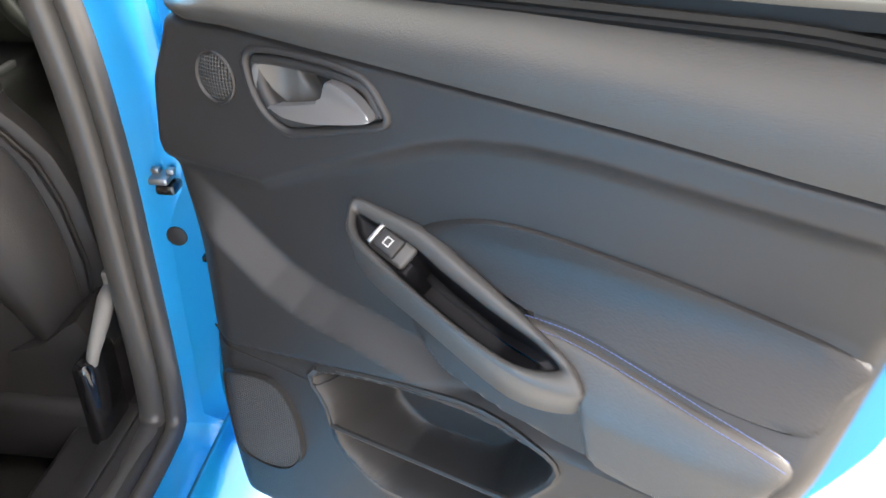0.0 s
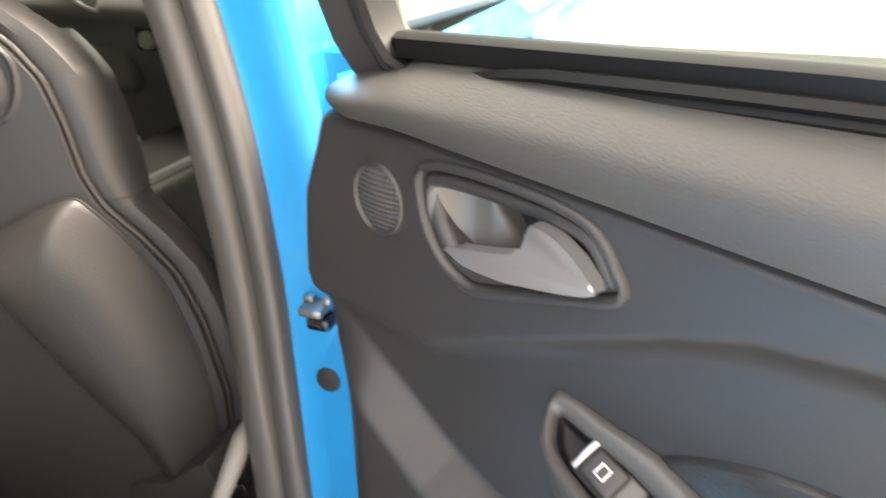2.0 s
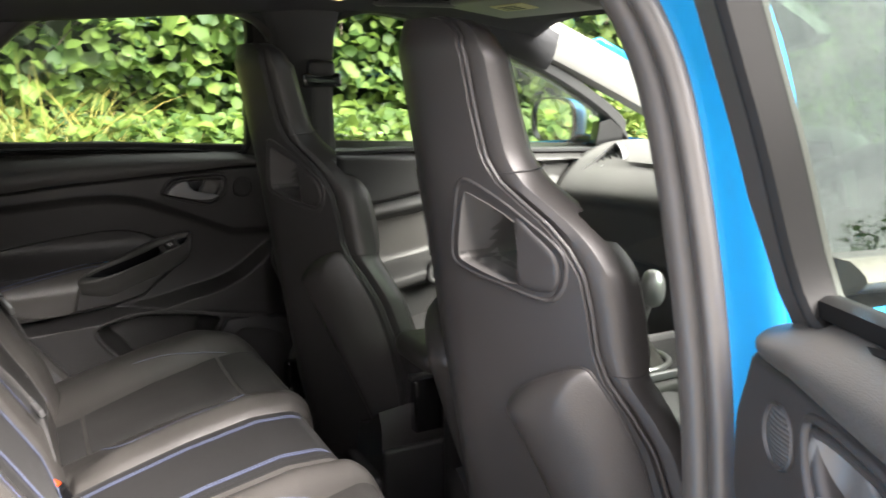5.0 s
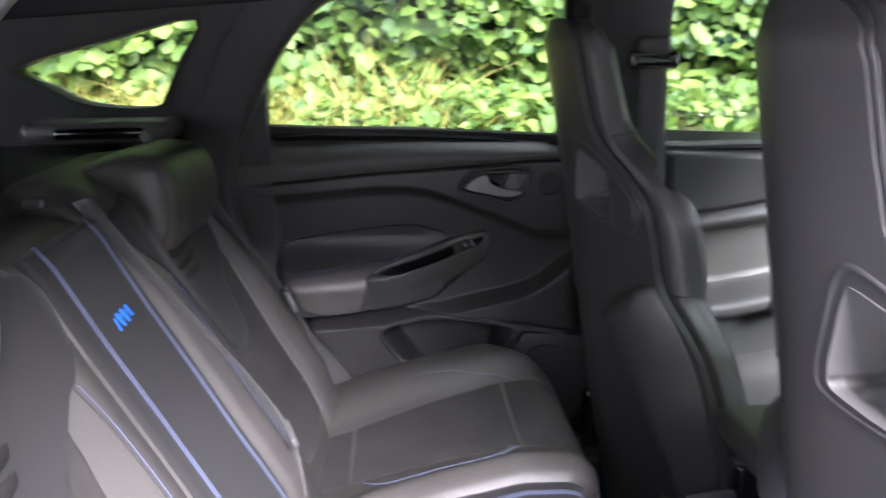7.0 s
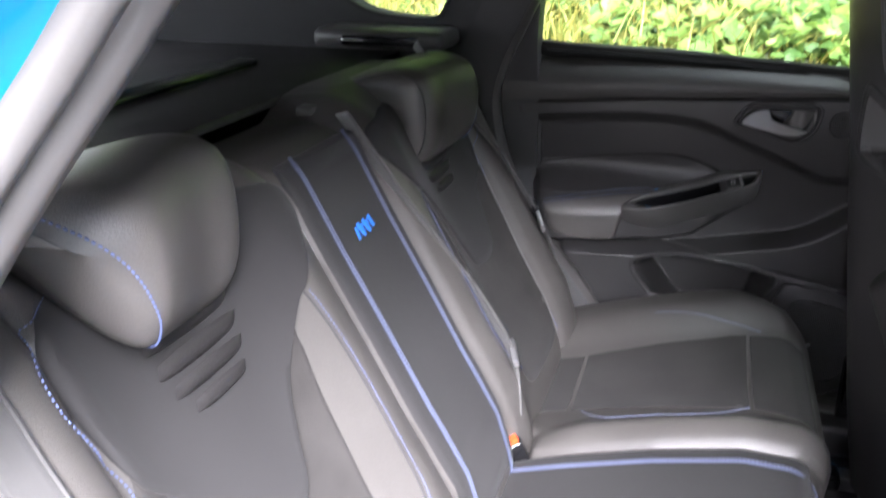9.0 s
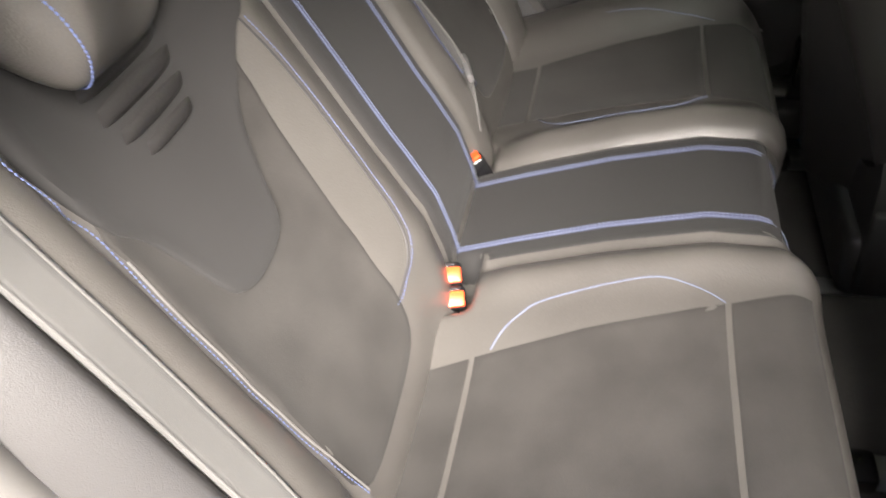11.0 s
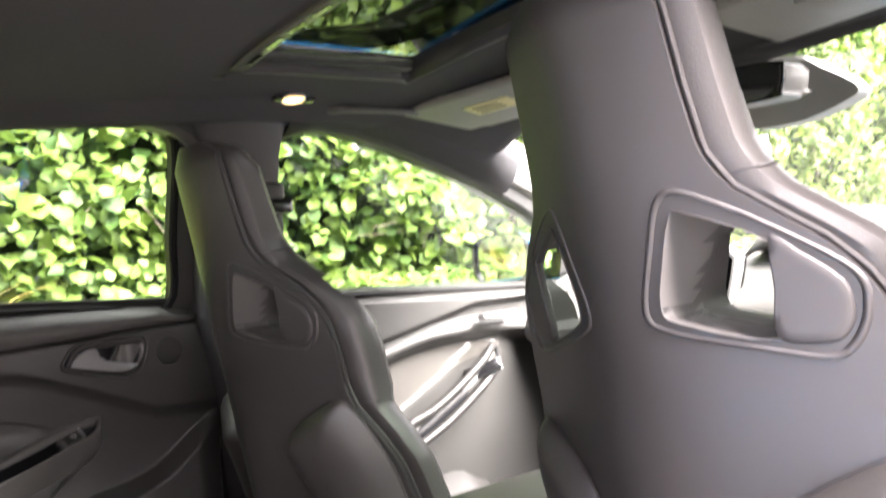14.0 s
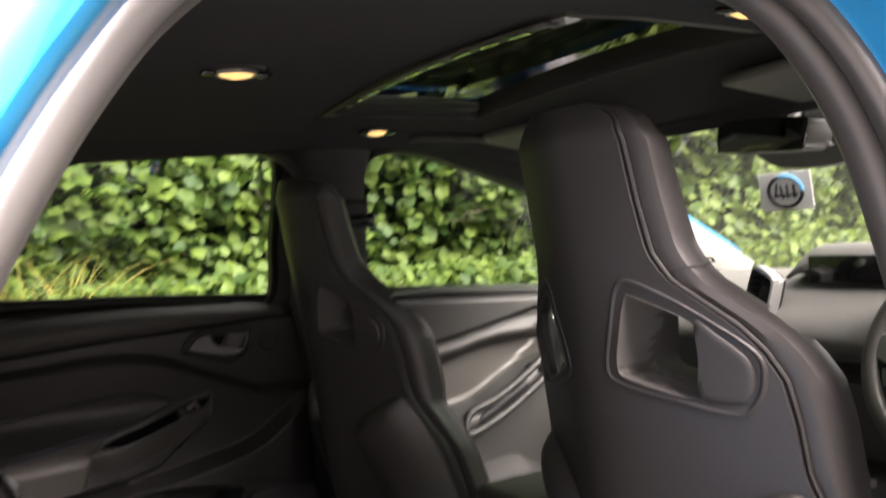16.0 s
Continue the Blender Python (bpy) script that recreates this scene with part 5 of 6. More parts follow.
for s in (1, -1):
    m = np.array([s, 1])
    inner_x = lambda y: np.interp(y, [-.76, -.622, -.518, -.431, -.367, -.27], [.290, .266, .248, .237, .230, .200])
    outer_x = lambda y: np.interp(y, [-.76, -.652, -.517, -.394, -.31, -.27], [.490, .478, .490, .500, .492, .470])
    for y0, y1 in ((-.272, -.362), (-.3655, -.6435), (-.647, -.745)):
        ys = np.linspace(y0, y1, 12)
        loop = [(float(inner_x(y)), y) for y in ys] + [(x, y1) for x in np.linspace(float(inner_x(y1)), float(outer_x(y1)), 10)[1:-1]] + [(float(outer_x(y)), y) for y in ys[::-1]] + [(x, y0) for x in np.linspace(float(outer_x(y0)), float(inner_x(y0)), 10)[1:-1]]
        rear("suede_panel", patch(np.array(loop) * m, on_seat(0), 14, .004), SUEDE, "charcoal suede seat panel")
    for pts in ([(.265, -.624), (.240, -.612), (.222, -.595), (.207, -.570), (.197, -.50), (.193, -.44), (.207, -.400), (.231, -.367)], [(.505, -.343), (.528, -.39), (.557, -.46), (.568, -.53)]):
        p = curve_through(pts, 8, False)
        rear("seat_piping", tube([(s * x, y, float(seat_z(x * s, y)) + .0016) for x, y in p], .0008, 6), THREAD_PALE, "pale blue piping")
    # backrest panels
    rear("suede_back_panel", patch(curve_through([(.275, .605), (.38, .585), (.492, .600), (.503, .72), (.507, .86), (.50, .93), (.38, .96), (.245, .935), (.232, .910), (.242, .853), (.250, .761), (.256, .693)], 5) * m, on_back(0), 16, .005), SUEDE, "charcoal suede backrest panel")
    wing = curve_through([(.442, 1.062), (.500, 1.052), (.520, 1.028), (.522, .983), (.504, .914), (.474, .880), (.454, .839), (.441, .805), (.425, .785), (.385, .776), (.325, .786), (.298, .83), (.268, .885), (.213, .943), (.185, .963), (.146, 1.006), (.130, 1.036), (.183, 1.062)], 5) * m
    rear("suede_wing", patch(wing, on_back(.004), 14, .006), WING, "smooth dark suede wing panel")
    for z, w, h in ((.983, .068, .0125), (.958, .064, .0115), (.937, .056, .0100), (.918, .042, .0090)):
        rear("padded_rib", grid([[(s * .354 + w * t, float(back_at(.354 + s * 0, z)) + .010 + .006 * math.cos(u) * (1 - t ** 6), z + h * math.sin(u) * (1 - .25 * t * t)) for t in np.linspace(-1, 1, 20)] for u in np.linspace(-1.57, 1.57, 9)]), INSERT, "fluted leather rib under the headrest")
    line = curve_through([(.45, 1.062), (.514, 1.050), (.541, 1.037), (.547, 1.001), (.532, .960), (.516, .925), (.514, .889), (.514, .84), (.511, .785), (.510, .736), (.505, .66), (.495, .60)], 10, False)
    rear("stitching", dashes([(s * x, float(back_at(x, z)) + .0045, z) for x, z in line], .0034, .0018, .0007), THREAD)
    rear("bolster_piping", tube([(s * x, float(back_at(x, z)) + .003, z) for x, z in [(x - .004, z) for x, z in line[60:]]], .0012, 6), PIPING)
    line = curve_through([(.191, .95), (.183, .898), (.181, .816), (.185, .723), (.202, .673), (.249, .643), (.271, .639)], 10, False)
    rear("stitching", dashes([(s * x, float(back_at(x, z)) + .002, z) for x, z in line], .0034, .0018, .0006), THREAD)
    rear("bolster_seam", tube([(s * (x + .006), float(back_at(x + .006, z)) + .0004, z) for x, z in line], .0014, 6), RUBBER)
    for off in (-.0032, .0032):
        x = s * .077 + off
        rear("stitching", dashes([(x, float(back_at(x, z)) + .0040, z) for z in np.linspace(.57, 1.055, 60)], .0040, .0014, .0006), THREAD_PALE)
        rear("stitching", dashes([(x, y, z + .0040) for y, z in over_edge(x)], .0040, .0014, .0007), THREAD_PALE)
    rear("seam_band", grid([[(s * .077 + o, float(back_at(s * .077, z)) + .0034 - 30 * o * o, z) for o in (-.005, -.0025, 0, .0025, .005)] for z in np.linspace(.56, 1.066, 50)]), BAND, "blue-grey stitched band")
    rear("seam_band", grid([[(s * .077 + o, y, z + .0034 - 30 * o * o) for o in (-.005, -.0025, 0, .0025, .005)] for y, z in over_edge(s * .077)]), BAND, "blue-grey stitched band")

def middle(edge):
    return np.array([(-w, v) for v, w in edge] + [(w, v) for v, w in edge[::-1]])


rear("suede_middle", patch(middle([(z, float(np.interp(z, [.56, .70, 1.0, 1.06], [.106, .110, .110, .106]))) for z in np.linspace(.565, 1.058, 40)]), on_back(.0015), 12, .003), WING, "dark suede strip down the middle of the backrest")
rear("suede_middle", patch(middle([(y, .108) for y in np.linspace(-.740, -.292, 36)]), on_seat(.0015), 12, .003), WING, "dark suede strip along the middle of the cushion")
# plastic trim beside the backrest, behind the belt
rear("side_trim", grid([[(x, float(back_at(.60, z)) + .016 - .075 * ((x - .628) / .07) ** 1.6, z) for x in np.linspace(.628, .698, 10)] for z in np.linspace(.50, 1.06, 40)]), TRIM, "smooth dark plastic trim beside the backrest", solid=.004)

# backrest body
rows = []
for z in np.concatenate([np.linspace(.52, 1.02, 110), 1.02 + .075 * np.sin(np.linspace(.05, 1, 16) * math.pi / 2)]):
    x = np.linspace(-.652, .652, 200)
    a = np.abs(x)
    topz = 1.092 - .03 * ramp01(.18, .10, a) + .012 * np.exp(-((a - .40) / .16) ** 4) - .05 * ramp01(.50, .64, a)
    q = np.minimum(z, topz - (1.10 - z) * .0)
    y = back_at(x, q) - edge_drop(np.clip(topz - q + .0, 0, 1), .055) - edge_drop(.652 - a, .03)
    rows.append(np.stack([x, y, q], -1))
lid = rows[-1] + np.array([0, -.10, -.004])
lid[:, 1] = -1.09
rear("backrest", grid(rows + [lid, lid - np.array([0, 0, .5])]), LEATHER, "black leather rear backrest")
for x, y in ((-.15, -1.03), (.15, -1.03)):
    rear("lock_button", box(x - .022, x + .022, y - .014, y + .014, 1.066, 1.082, .005, 3), TRIM_GREY)
# embroidered mark: unreadable, so plain strokes
for k in range(6):
    x = -.020 + k * .0085
    rear("embroidery_stroke", box(-.003, .003, -.001, .0015, -.0085, .0085, .0012, 2, m=Matrix.Translation((x, float(back_at(x, .958)) + .003, .958 + .002 * (-1) ** k)) @ pose(0, 0, 0, 29, 14 * (-1) ** k, 0)), LOGO, "blue embroidered strokes")


HEAD = curve_through([(-1.100, 1.094), (-1.035, 1.126), (-.960, 1.146), (-.912, 1.142), (-.889, 1.115), (-.883, 1.065), (-.890, 1.015), (-.912, .986), (-.945, .998), (-1.000, 1.042), (-1.060, 1.068)], 6)


def head_point(u, k):
    """A point of a rear headrest, a wedge that hooks over the backrest: u from its inner end to its outer end, k round the profile."""
    p = HEAD[k % len(HEAD)]
    c = np.array([-.978, 1.084])
    shrink = (1 - abs(2 * u - 1) ** 9) ** (1 / 3.2)
    q = c + (p - c) * (.04 + .96 * shrink)
    fore = float(ramp01(-1.02, -.90, q[0]))
    low = float(ramp01(1.13, .99, q[1]))
    out, lift = float(ramp01(.25, .72, u)), float(ramp01(.66, 1.04, u))
    return np.array([-.132 + .266 * u, q[0] + .99 + (.026 * out - .060 * lift) * fore, q[1] - 1.06 + (.020 * out + .125 * lift) * low])


for s in (1, -1):
    hr = thing("rear_headrest", "black leather rear headrest with blue stitching", "headrest", (s * .405, -.99, 1.06 if s > 0 else 1.030), "rear headrests")
    m = np.array([s, 1, 1])
    n = len(HEAD)
    part("pad", grid([[head_point(u, k) * m for k in range(n)] for u in .5 - .5 * np.cos(np.linspace(.02, math.pi - .02, 56))], wrap_u=True, caps=True), LEATHER, hr, sharp=60)
    centre = np.array([0, .012, .024])
    line = [head_point(float(np.interp(k, [8, 20, 36, 46], [.95, .90, .70, .62])), k) for k in range(8, 46)]
    part("stitching", dashes([(p + (p - centre - np.array([p[0], 0, 0])) * .012) * m for p in line], .0036, .0016, .0011), THREAD, hr)
    line = [head_point(.045, k) for k in range(6, 48)]
    part("piping", tube([(p + (p - centre) * .004) * m for p in line], .0016, 6), SHELL, hr)


def belt(name, pts, wide, along, label, thick=.0012):
    """A flat webbing strip; along is the direction of its width."""
    p = curve_through(pts, 10, False)
    root = thing(name, label, "seat belt", tuple(p[0]))
    a = np.array(along, float)
    a /= np.linalg.norm(a)
    rows = [[q + a * wide * o - p[0] for o in np.linspace(-.5, .5, 5)] for q in p]
    part("webbing", grid(rows), WEB, root, solid=thick)
    for o in (-.42, .42):
        part("woven_edge", tube([q + a * wide * o - p[0] + np.array([0, .0012, 0]) for q in p], .0011, 5), WEB, root)
    return root, p


root, p = belt("seat_belt", [(.600, -1.00, 1.13)] + [(x, float(back_at(x, z)) + .012, z) for x, z in ((.603, 1.05), (.602, .98), (.600, .90), (.600, .82), (.602, .72), (.606, .62))], .048, (1.0, .12, 0), "black belt webbing lying over the seat side")
root, p = belt("seat_belt", [(-.490, -.985, 1.13), (-.520, -.915, 1.02), (-.560, -.845, .92), (-.590, -.790, .82), (-.600, -.745, .72), (-.585, -.715, .60)], .047, (.75, .45, .35), "black belt webbing hanging beside the rear seat")
part("tongue", box(-.030, .030, -.004, .004, -.010, .010, .003, 2, m=Matrix.Translation(Vector((-.563, -.762, .797)) - Vector(p[0])) @ pose(0, 0, 0, 20, 22, 25)), CHROME, root, "bright belt tongue")
part("tongue_grip", box(-.034, .000, -.007, .007, -.013, .013, .003, 2, m=Matrix.Translation(Vector((-.575, -.768, .801)) - Vector(p[0])) @ pose(0, 0, 0, 20, 22, 25)), GLOSS, root)
root, p = belt("seat_belt", [(-.095, -.955, 1.085), (-.125, -.892, .975), (-.165, -.845, .885), (-.200, -.790, .79), (-.195, -.735, .70), (-.165, -.715, .61)], .040, (.55, .70, .25), "narrow black centre belt down the backrest joint")
part("tongue", box(-.026, .026, -.004, .004, -.008, .008, .002, 2, m=Matrix.Translation(Vector((-.185, -.722, .705)) - Vector(p[0])) @ pose(0, 0, 0, 20, 12, 20)), CHROME, root, "bright belt tongue")
root, p = belt("seat_belt", [(-.572, -.071, 1.225), (-.585, -.070, 1.10), (-.600, -.068, .90), (-.615, -.065, .70), (-.62, -.06, .48)], .047, (0.1, 1, 0), "black front belt hanging down the centre post")
part("loop", box(-.012, .012, -.045, .045, -.016, .016, .007, 3, m=Matrix.Translation((-.002, 0, .006))), GLOSS, root, "black belt loop")
part("loop_cover", box(-.02, .012, -.03, .03, .012, .05, .01, 3), TRIM, root)
root, p = belt("seat_belt", [(.612, -.050, 1.225), (.635, -.045, 1.10), (.668, -.040, .90), (.675, -.035, .70), (.675, -.03, .48)], .047, (0.1, 1, 0), "black front belt hanging down the centre post")
part("loop", box(-.012, .012, -.045, .045, -.016, .016, .007, 3), GLOSS, root, "black belt loop")


def buckle(x, y, z, turn, tilt):
    root = thing("belt_buckle", "black belt buckle with a bright red button", "buckle", (x, y, z), "rear belt buckles")
    root.rotation_euler = (radians(tilt), 0, radians(turn))
    part("body", box(-.029, .029, -.019, .012, -.055, .010, .005, 3), GLOSS, root)
    part("button", box(-.0265, .0265, -.012, .009, .008, .016, .003, 2), RED, root, "red release button")
    part("slot", box(-.022, .022, -.0175, -.0145, .006, .0165, .001, 1), GLOSS, root)


buckle(.150, -.706, .576, -74, -38)
buckle(.175, -.698, .558, -74, -38)
buckle(-.140, -.712, .578, 30, 25)


# ---------------------------------------------------------------- dash and controls
dash = thing("dashboard", "dark grey dashboard with silver-framed vents", "dashboard", (0, .9, .7))


def fit_dash(name, mesh, material, label="", sharp=40, solid=0.0, parent=None):
    if isinstance(mesh, bmesh.types.BMesh):
        mesh = flat_mesh(mesh)
    for v in mesh.vertices:
        v.co.y -= .9
        v.co.z -= .7
    return part(name, mesh, material, dash if parent is None else parent, label, sharp, solid)


prof = curve_through([(1.34, 1.010), (1.15, 1.040), (.98, 1.052), (.88, 1.045), (.80, 1.015), (.745, .972), (.715, .930), (.718, .905), (.755, .875), (.80, .80), (.84, .70), (.86, .62), (.90, .48)], 4, False)
rows = []
for x in np.linspace(-.71, .71, 60):
    bow = .05 * (x / .7) ** 2
    rows.append([(x, y - bow + .02 * math.exp(-((abs(x) - .36) / .2) ** 2) * (z < 1.0), z - .012 * (x / .7) ** 4) for y, z in prof])
fit_dash("dash_skin", grid(rows), DASH, "soft dark grey dash skin", solid=.01)


def vent(cx, cy, cz, w, h, turn, slats, lean=12, tilt=0):
    m = Matrix.Translation((cx, cy, cz)) @ pose(0, 0, 0, tilt, lean, turn)
    o = curve_through([(-w, -h * .8), (-w * .9, h * .7), (-w * .6, h), (w * .7, h * .9), (w, h * .6), (w * .9, -h * .8), (w * .6, -h), (-w * .7, -h)], 4)
    rim = [[m @ Vector((u * f, y, v * f)) for u, v in o] for f, y in ((1.18, .008), (1.16, -.010), (1.06, -.013), (1.0, -.006), (.98, .03))]
    frame_ob = fit_dash("vent_frame", grid(rim, wrap_u=True), CHROME, "silver vent frame")
    fit_dash("vent_throat", patch(o * .99, lambda u, v, q: m @ Vector((u, .03 - q, v)), 3, .002), GLOSS)
    for k in range(slats):
        v = -h * .75 + 1.5 * h * k / (slats - 1)
        fit_dash("vent_slat", box(-w * .93, w * .93, -.006, .02, v - .0018, v + .0018, .001, 1, m=m), GLOSS)
    fit_dash("vent_knob", box(-.006, .006, -.012, .0, -.008, .008, .002, 1, m=m), CHROME)


vent(-.590, .738, .978, .034, .070, -6, 7, 32, -35)
vent(-.180, .722, .995, .030, .070, -4, 8, 18)
vent(.590, .738, .978, .034, .070, 6, 7, -32, -35)
vent(.180, .722, .995, .030, .070, 4, 8, -18)
fit_dash("centre_screen_hood", grid([[(x, .80 + .10 * a, 1.040 + .075 * math.sin(math.pi * min(1, a * .9 + .1)) * (1 - (x / .17) ** 6)) for x in np.linspace(-.165, .165, 24)] for a in np.linspace(0, 1, 10)]), DASH, solid=.008)
fit_dash("screen", box(-.105, .105, .795, .803, 1.035, 1.095, .004), GLOSS, "dark centre screen")
for k in range(4):
    fit_dash("stack_button", box(-.09 + k * .047, -.052 + k * .047, .738, .75, .900, .918, .003), TRIM_GREY)
for k in range(5):
    fit_dash("stack_button", box(-.10 + k * .041, -.068 + k * .041, .752, .765, .868, .884, .003), GLOSS)
fit_dash("stack_panel", box(-.125, .125, .746, .78, .83, .945, .01, 3), GLOSS)
for x in (-.085, .085):
    fit_dash("stack_knob", tube([(x, .762, .852), (x, .735, .856)], .019, 20), CHROME)
hood = [[(.37 + .20 * math.sin(t), .76 + .15 * a, 1.015 + .095 * math.cos(t) ** 1 * (1 - .25 * a)) for t in np.linspace(-1.45, 1.45, 30)] for a in np.linspace(0, 1, 8)]
fit_dash("instrument_hood", grid(hood), DASH, solid=.012)
fit_dash("instrument_face", box(.20, .54, .862, .87, .965, 1.075, .005), GLOSS)
for x in (.285, .455):
    ring = [(x + .05 * math.cos(a), .858, 1.022 + .05 * math.sin(a)) for a in np.linspace(0, 2 * math.pi, 40, endpoint=False)]
    fit_dash("dial_ring", tube(ring, .0035, 8, True), CHROME)
fit_dash("dash_strip", box(-.68, -.22, .728, .742, .928, .938, .003), CHROME)
fit_dash("glovebox", box(-.62, -.18, .79, .83, .72, .89, .02, 3), DASH)

wheel = thing("steering_wheel", "black leather flat-bottomed steering wheel", "steering wheel", (.37, .565, .935))
wheel.rotation_euler = (radians(-24), 0, 0)
rim = [(.184 * math.cos(a), 0, max(-.160, .184 * math.sin(a))) for a in np.linspace(0, 2 * math.pi, 96, endpoint=False)]
part("rim", tube(rim, .0165, 14, True), LEATHER, wheel)
part("hub", prism(curve_through([(-.075, .035), (-.055, .065), (.055, .065), (.075, .035), (.06, -.05), (0, -.075), (-.06, -.05)], 5), lambda u, v, w: (u, w, v), .05, -.028, .012, 4), TRIM, wheel)
for s in (1, -1):
    part("spoke", prism(curve_through([(s * .055, .035), (s * .175, .028), (s * .178, -.012), (s * .06, -.035)], 4), lambda u, v, w: (u, w, v), .02, -.010, .006, 3), CHROME, wheel, "silver spoke")
    pad = part("spoke_buttons", box(s * .105 - .022, s * .105 + .022, -.020, -.008, -.008, .020, .006, 3), GLOSS, wheel)
    part("button", box(s * .105 - .009, s * .105 + .009, -.023, -.018, .001, .011, .003, 2), TRIM_GREY, pad)
part("lower_spoke", prism(curve_through([(-.035, -.06), (.035, -.06), (.028, -.155), (-.028, -.155)], 4), lambda u, v, w: (u, w, v), .02, -.008, .005, 3), CHROME, wheel)
part("column", tube([(0, .04, 0), (0, .25, -.02)], .045, 16), TRIM, wheel)

console = thing("centre_console", "black centre console with silver edging", "console", (0, .2, .30))


def fit_console(name, mesh, material, label=""):
    if isinstance(mesh, bmesh.types.BMesh):
        mesh = flat_mesh(mesh)
    for v in mesh.vertices:
        v.co.y -= .2
        v.co.z -= .30
    return part(name, mesh, material, console, label)


fit_console("console_body", box(-.115, .115, .10, .86, .32, .655, .03, 4), TRIM)
fit_console("armrest_box", box(-.060, .060, -.03, .12, .32, .735, .015, 3), TRIM, "black armrest box")
fit_console("armrest_lid", box(-.075, .075, -.12, .13, .732, .778, .018, 4), SEAT_HIDE)
fit_console("cup_surround", box(-.085, .085, .15, .27, .650, .662, .006, 2), GLOSS)
for x in (-.098, .098):
    fit_console("silver_edge", box(x - .007, x + .007, .14, .68, .652, .668, .004, 2), CHROME, "silver console edging")
fit_console("gear_surround", tube([(.072 * math.cos(a), .37 + .085 * math.sin(a), .662) for a in np.linspace(0, 2 * math.pi, 40, endpoint=False)], .006, 8, True), CHROME)
fit_console("gear_gaiter", grid([[((.064 - .05 * k + .004 * math.sin(5 * a + 9 * k)) * math.cos(a) + .03 * k, .37 + (.075 - .06 * k) * math.sin(a) - .01 * k, .655 + .085 * k) for a in np.linspace(0, 2 * math.pi, 40, endpoint=False)] for k in np.linspace(0, 1, 8)], wrap_u=True), LEATHER, "black leather gear gaiter")
fit_console("gear_stick", tube([(.03, .36, .72), (.07, .355, .80)], .009, 12), CHROME)
knob = [[(.086 + (.026 * math.sin(t) ** .7) * math.cos(a), .352 + (.022 * math.sin(t) ** .7) * math.sin(a), .835 - .036 * math.cos(t)) for a in np.linspace(0, 2 * math.pi, 28, endpoint=False)] for t in np.linspace(.02, 3.12, 18)]
fit_console("gear_knob", grid(knob, wrap_u=True), CHROME, "polished silver gear knob")
fit_console("handbrake", tube([(-.06, .12, .69), (-.06, .28, .735), (-.06, .33, .74)], [.013, .016, .011], 12), LEATHER)

# ---------------------------------------------------------------- windscreen, header and roof fittings
screen = part("windscreen", grid([[(x * (.60 + .11 * a), .515 + .80 * a - .09 * x * x * (1 - a * .4) + .0, 1.392 - .375 * a ** 1.06 - .015 * x * x) for x in np.linspace(-1, 1, 24)] for a in np.linspace(0, 1, 16)]), PANE, car, "clear windscreen glass")
part("screen_header", grid([[(x * .60, .46 + .06 * a - .09 * x * x, 1.392 - .02 * a + .015 * math.sin(3 * a)) for x in np.linspace(-1, 1, 24)] for a in np.linspace(0, 1, 5)]), LINER, car, solid=.02)
part("cowl", box(-.74, .74, 1.28, 1.40, .93, 1.012, .02, 3), GLOSS, car)
part("bonnet", grid([[(x, y, 1.00 - .10 * (y - 1.38) ** 1.3 - .06 * x * x) for x in np.linspace(-.78, .78, 20)] for y in np.linspace(1.38, 2.3, 14)]), PAINT, car, "glossy blue bonnet", solid=.01)
part("bulkhead", box(-.74, .74, 1.30, 1.34, .28, .98, .01), TRIM, car)

for s in (1, -1):
    vis = thing("sun_visor", "pale grey sun visor folded against the roof", "sun visor", (s * .35, .345, 1.388), "sun visors")
    part("blade", box(-.19, .19, -.115, .062, -.010, .008, .008, 3, m=pose(0, 0, 0, -9, 0, s * -8)), PALE, vis)
    part("hinge_rod", tube([(s * .20, .060, -.010), (s * -.12, .068, -.012)], .005, 8), PALE, vis)
    if s < 0:
        part("warning_label", box(-.06, .05, -.065, -.015, -.0122, -.0102, 0, m=pose(0, 0, 0, -9, 0, 8)), PAPER, vis, "yellow printed warning label")
        for k in range(3):
            part("print_bar", box(-.045, .02, -.055 + .013 * k, -.052 + .013 * k, -.0136, -.0124, 0, m=pose(0, 0, 0, -9, 0, 8)), INK, vis)
    else:
        part("vanity_cover", box(-.07, .07, -.06, .03, -.016, -.009, .004, 2, m=pose(0, 0, 0, -9, 0, -8)), PALE, vis)

mirror = thing("rear_view_mirror", "frameless-edged rear view mirror on a black mount", "mirror", (.036, .500, 1.334))
mo = curve_through([(-.119, -.020), (-.121, .014), (-.110, .026), (0, .029), (.108, .026), (.121, .012), (.117, -.018), (.106, -.027), (0, -.029), (-.106, -.027)], 5)
part("housing", prism(mo, lambda u, v, w: (u, w, v), -.012, .045, .016, 4), TRIM, mirror)
part("glass", prism(mo * .95, lambda u, v, w: (u, w, v), -.010, -.0145, .001), MIRROR_DIM, mirror, "rear view mirror glass")
rim = np.array([(u, -.012, v) for u, v in mo])
part("rim", tube(rim, .003, 8, True), GLOSS, mirror, "gloss black mirror rim")
part("stalk", tube([(0, .04, .01), (0, .075, .045), (-.01, .10, .06)], .014, 12), TRIM, mirror)
mirror.rotation_euler = (radians(-4), radians(5), radians(-12))
cover = thing("sensor_cover", "grey sensor housing behind the mirror", "housing", (.05, .62, 1.330))
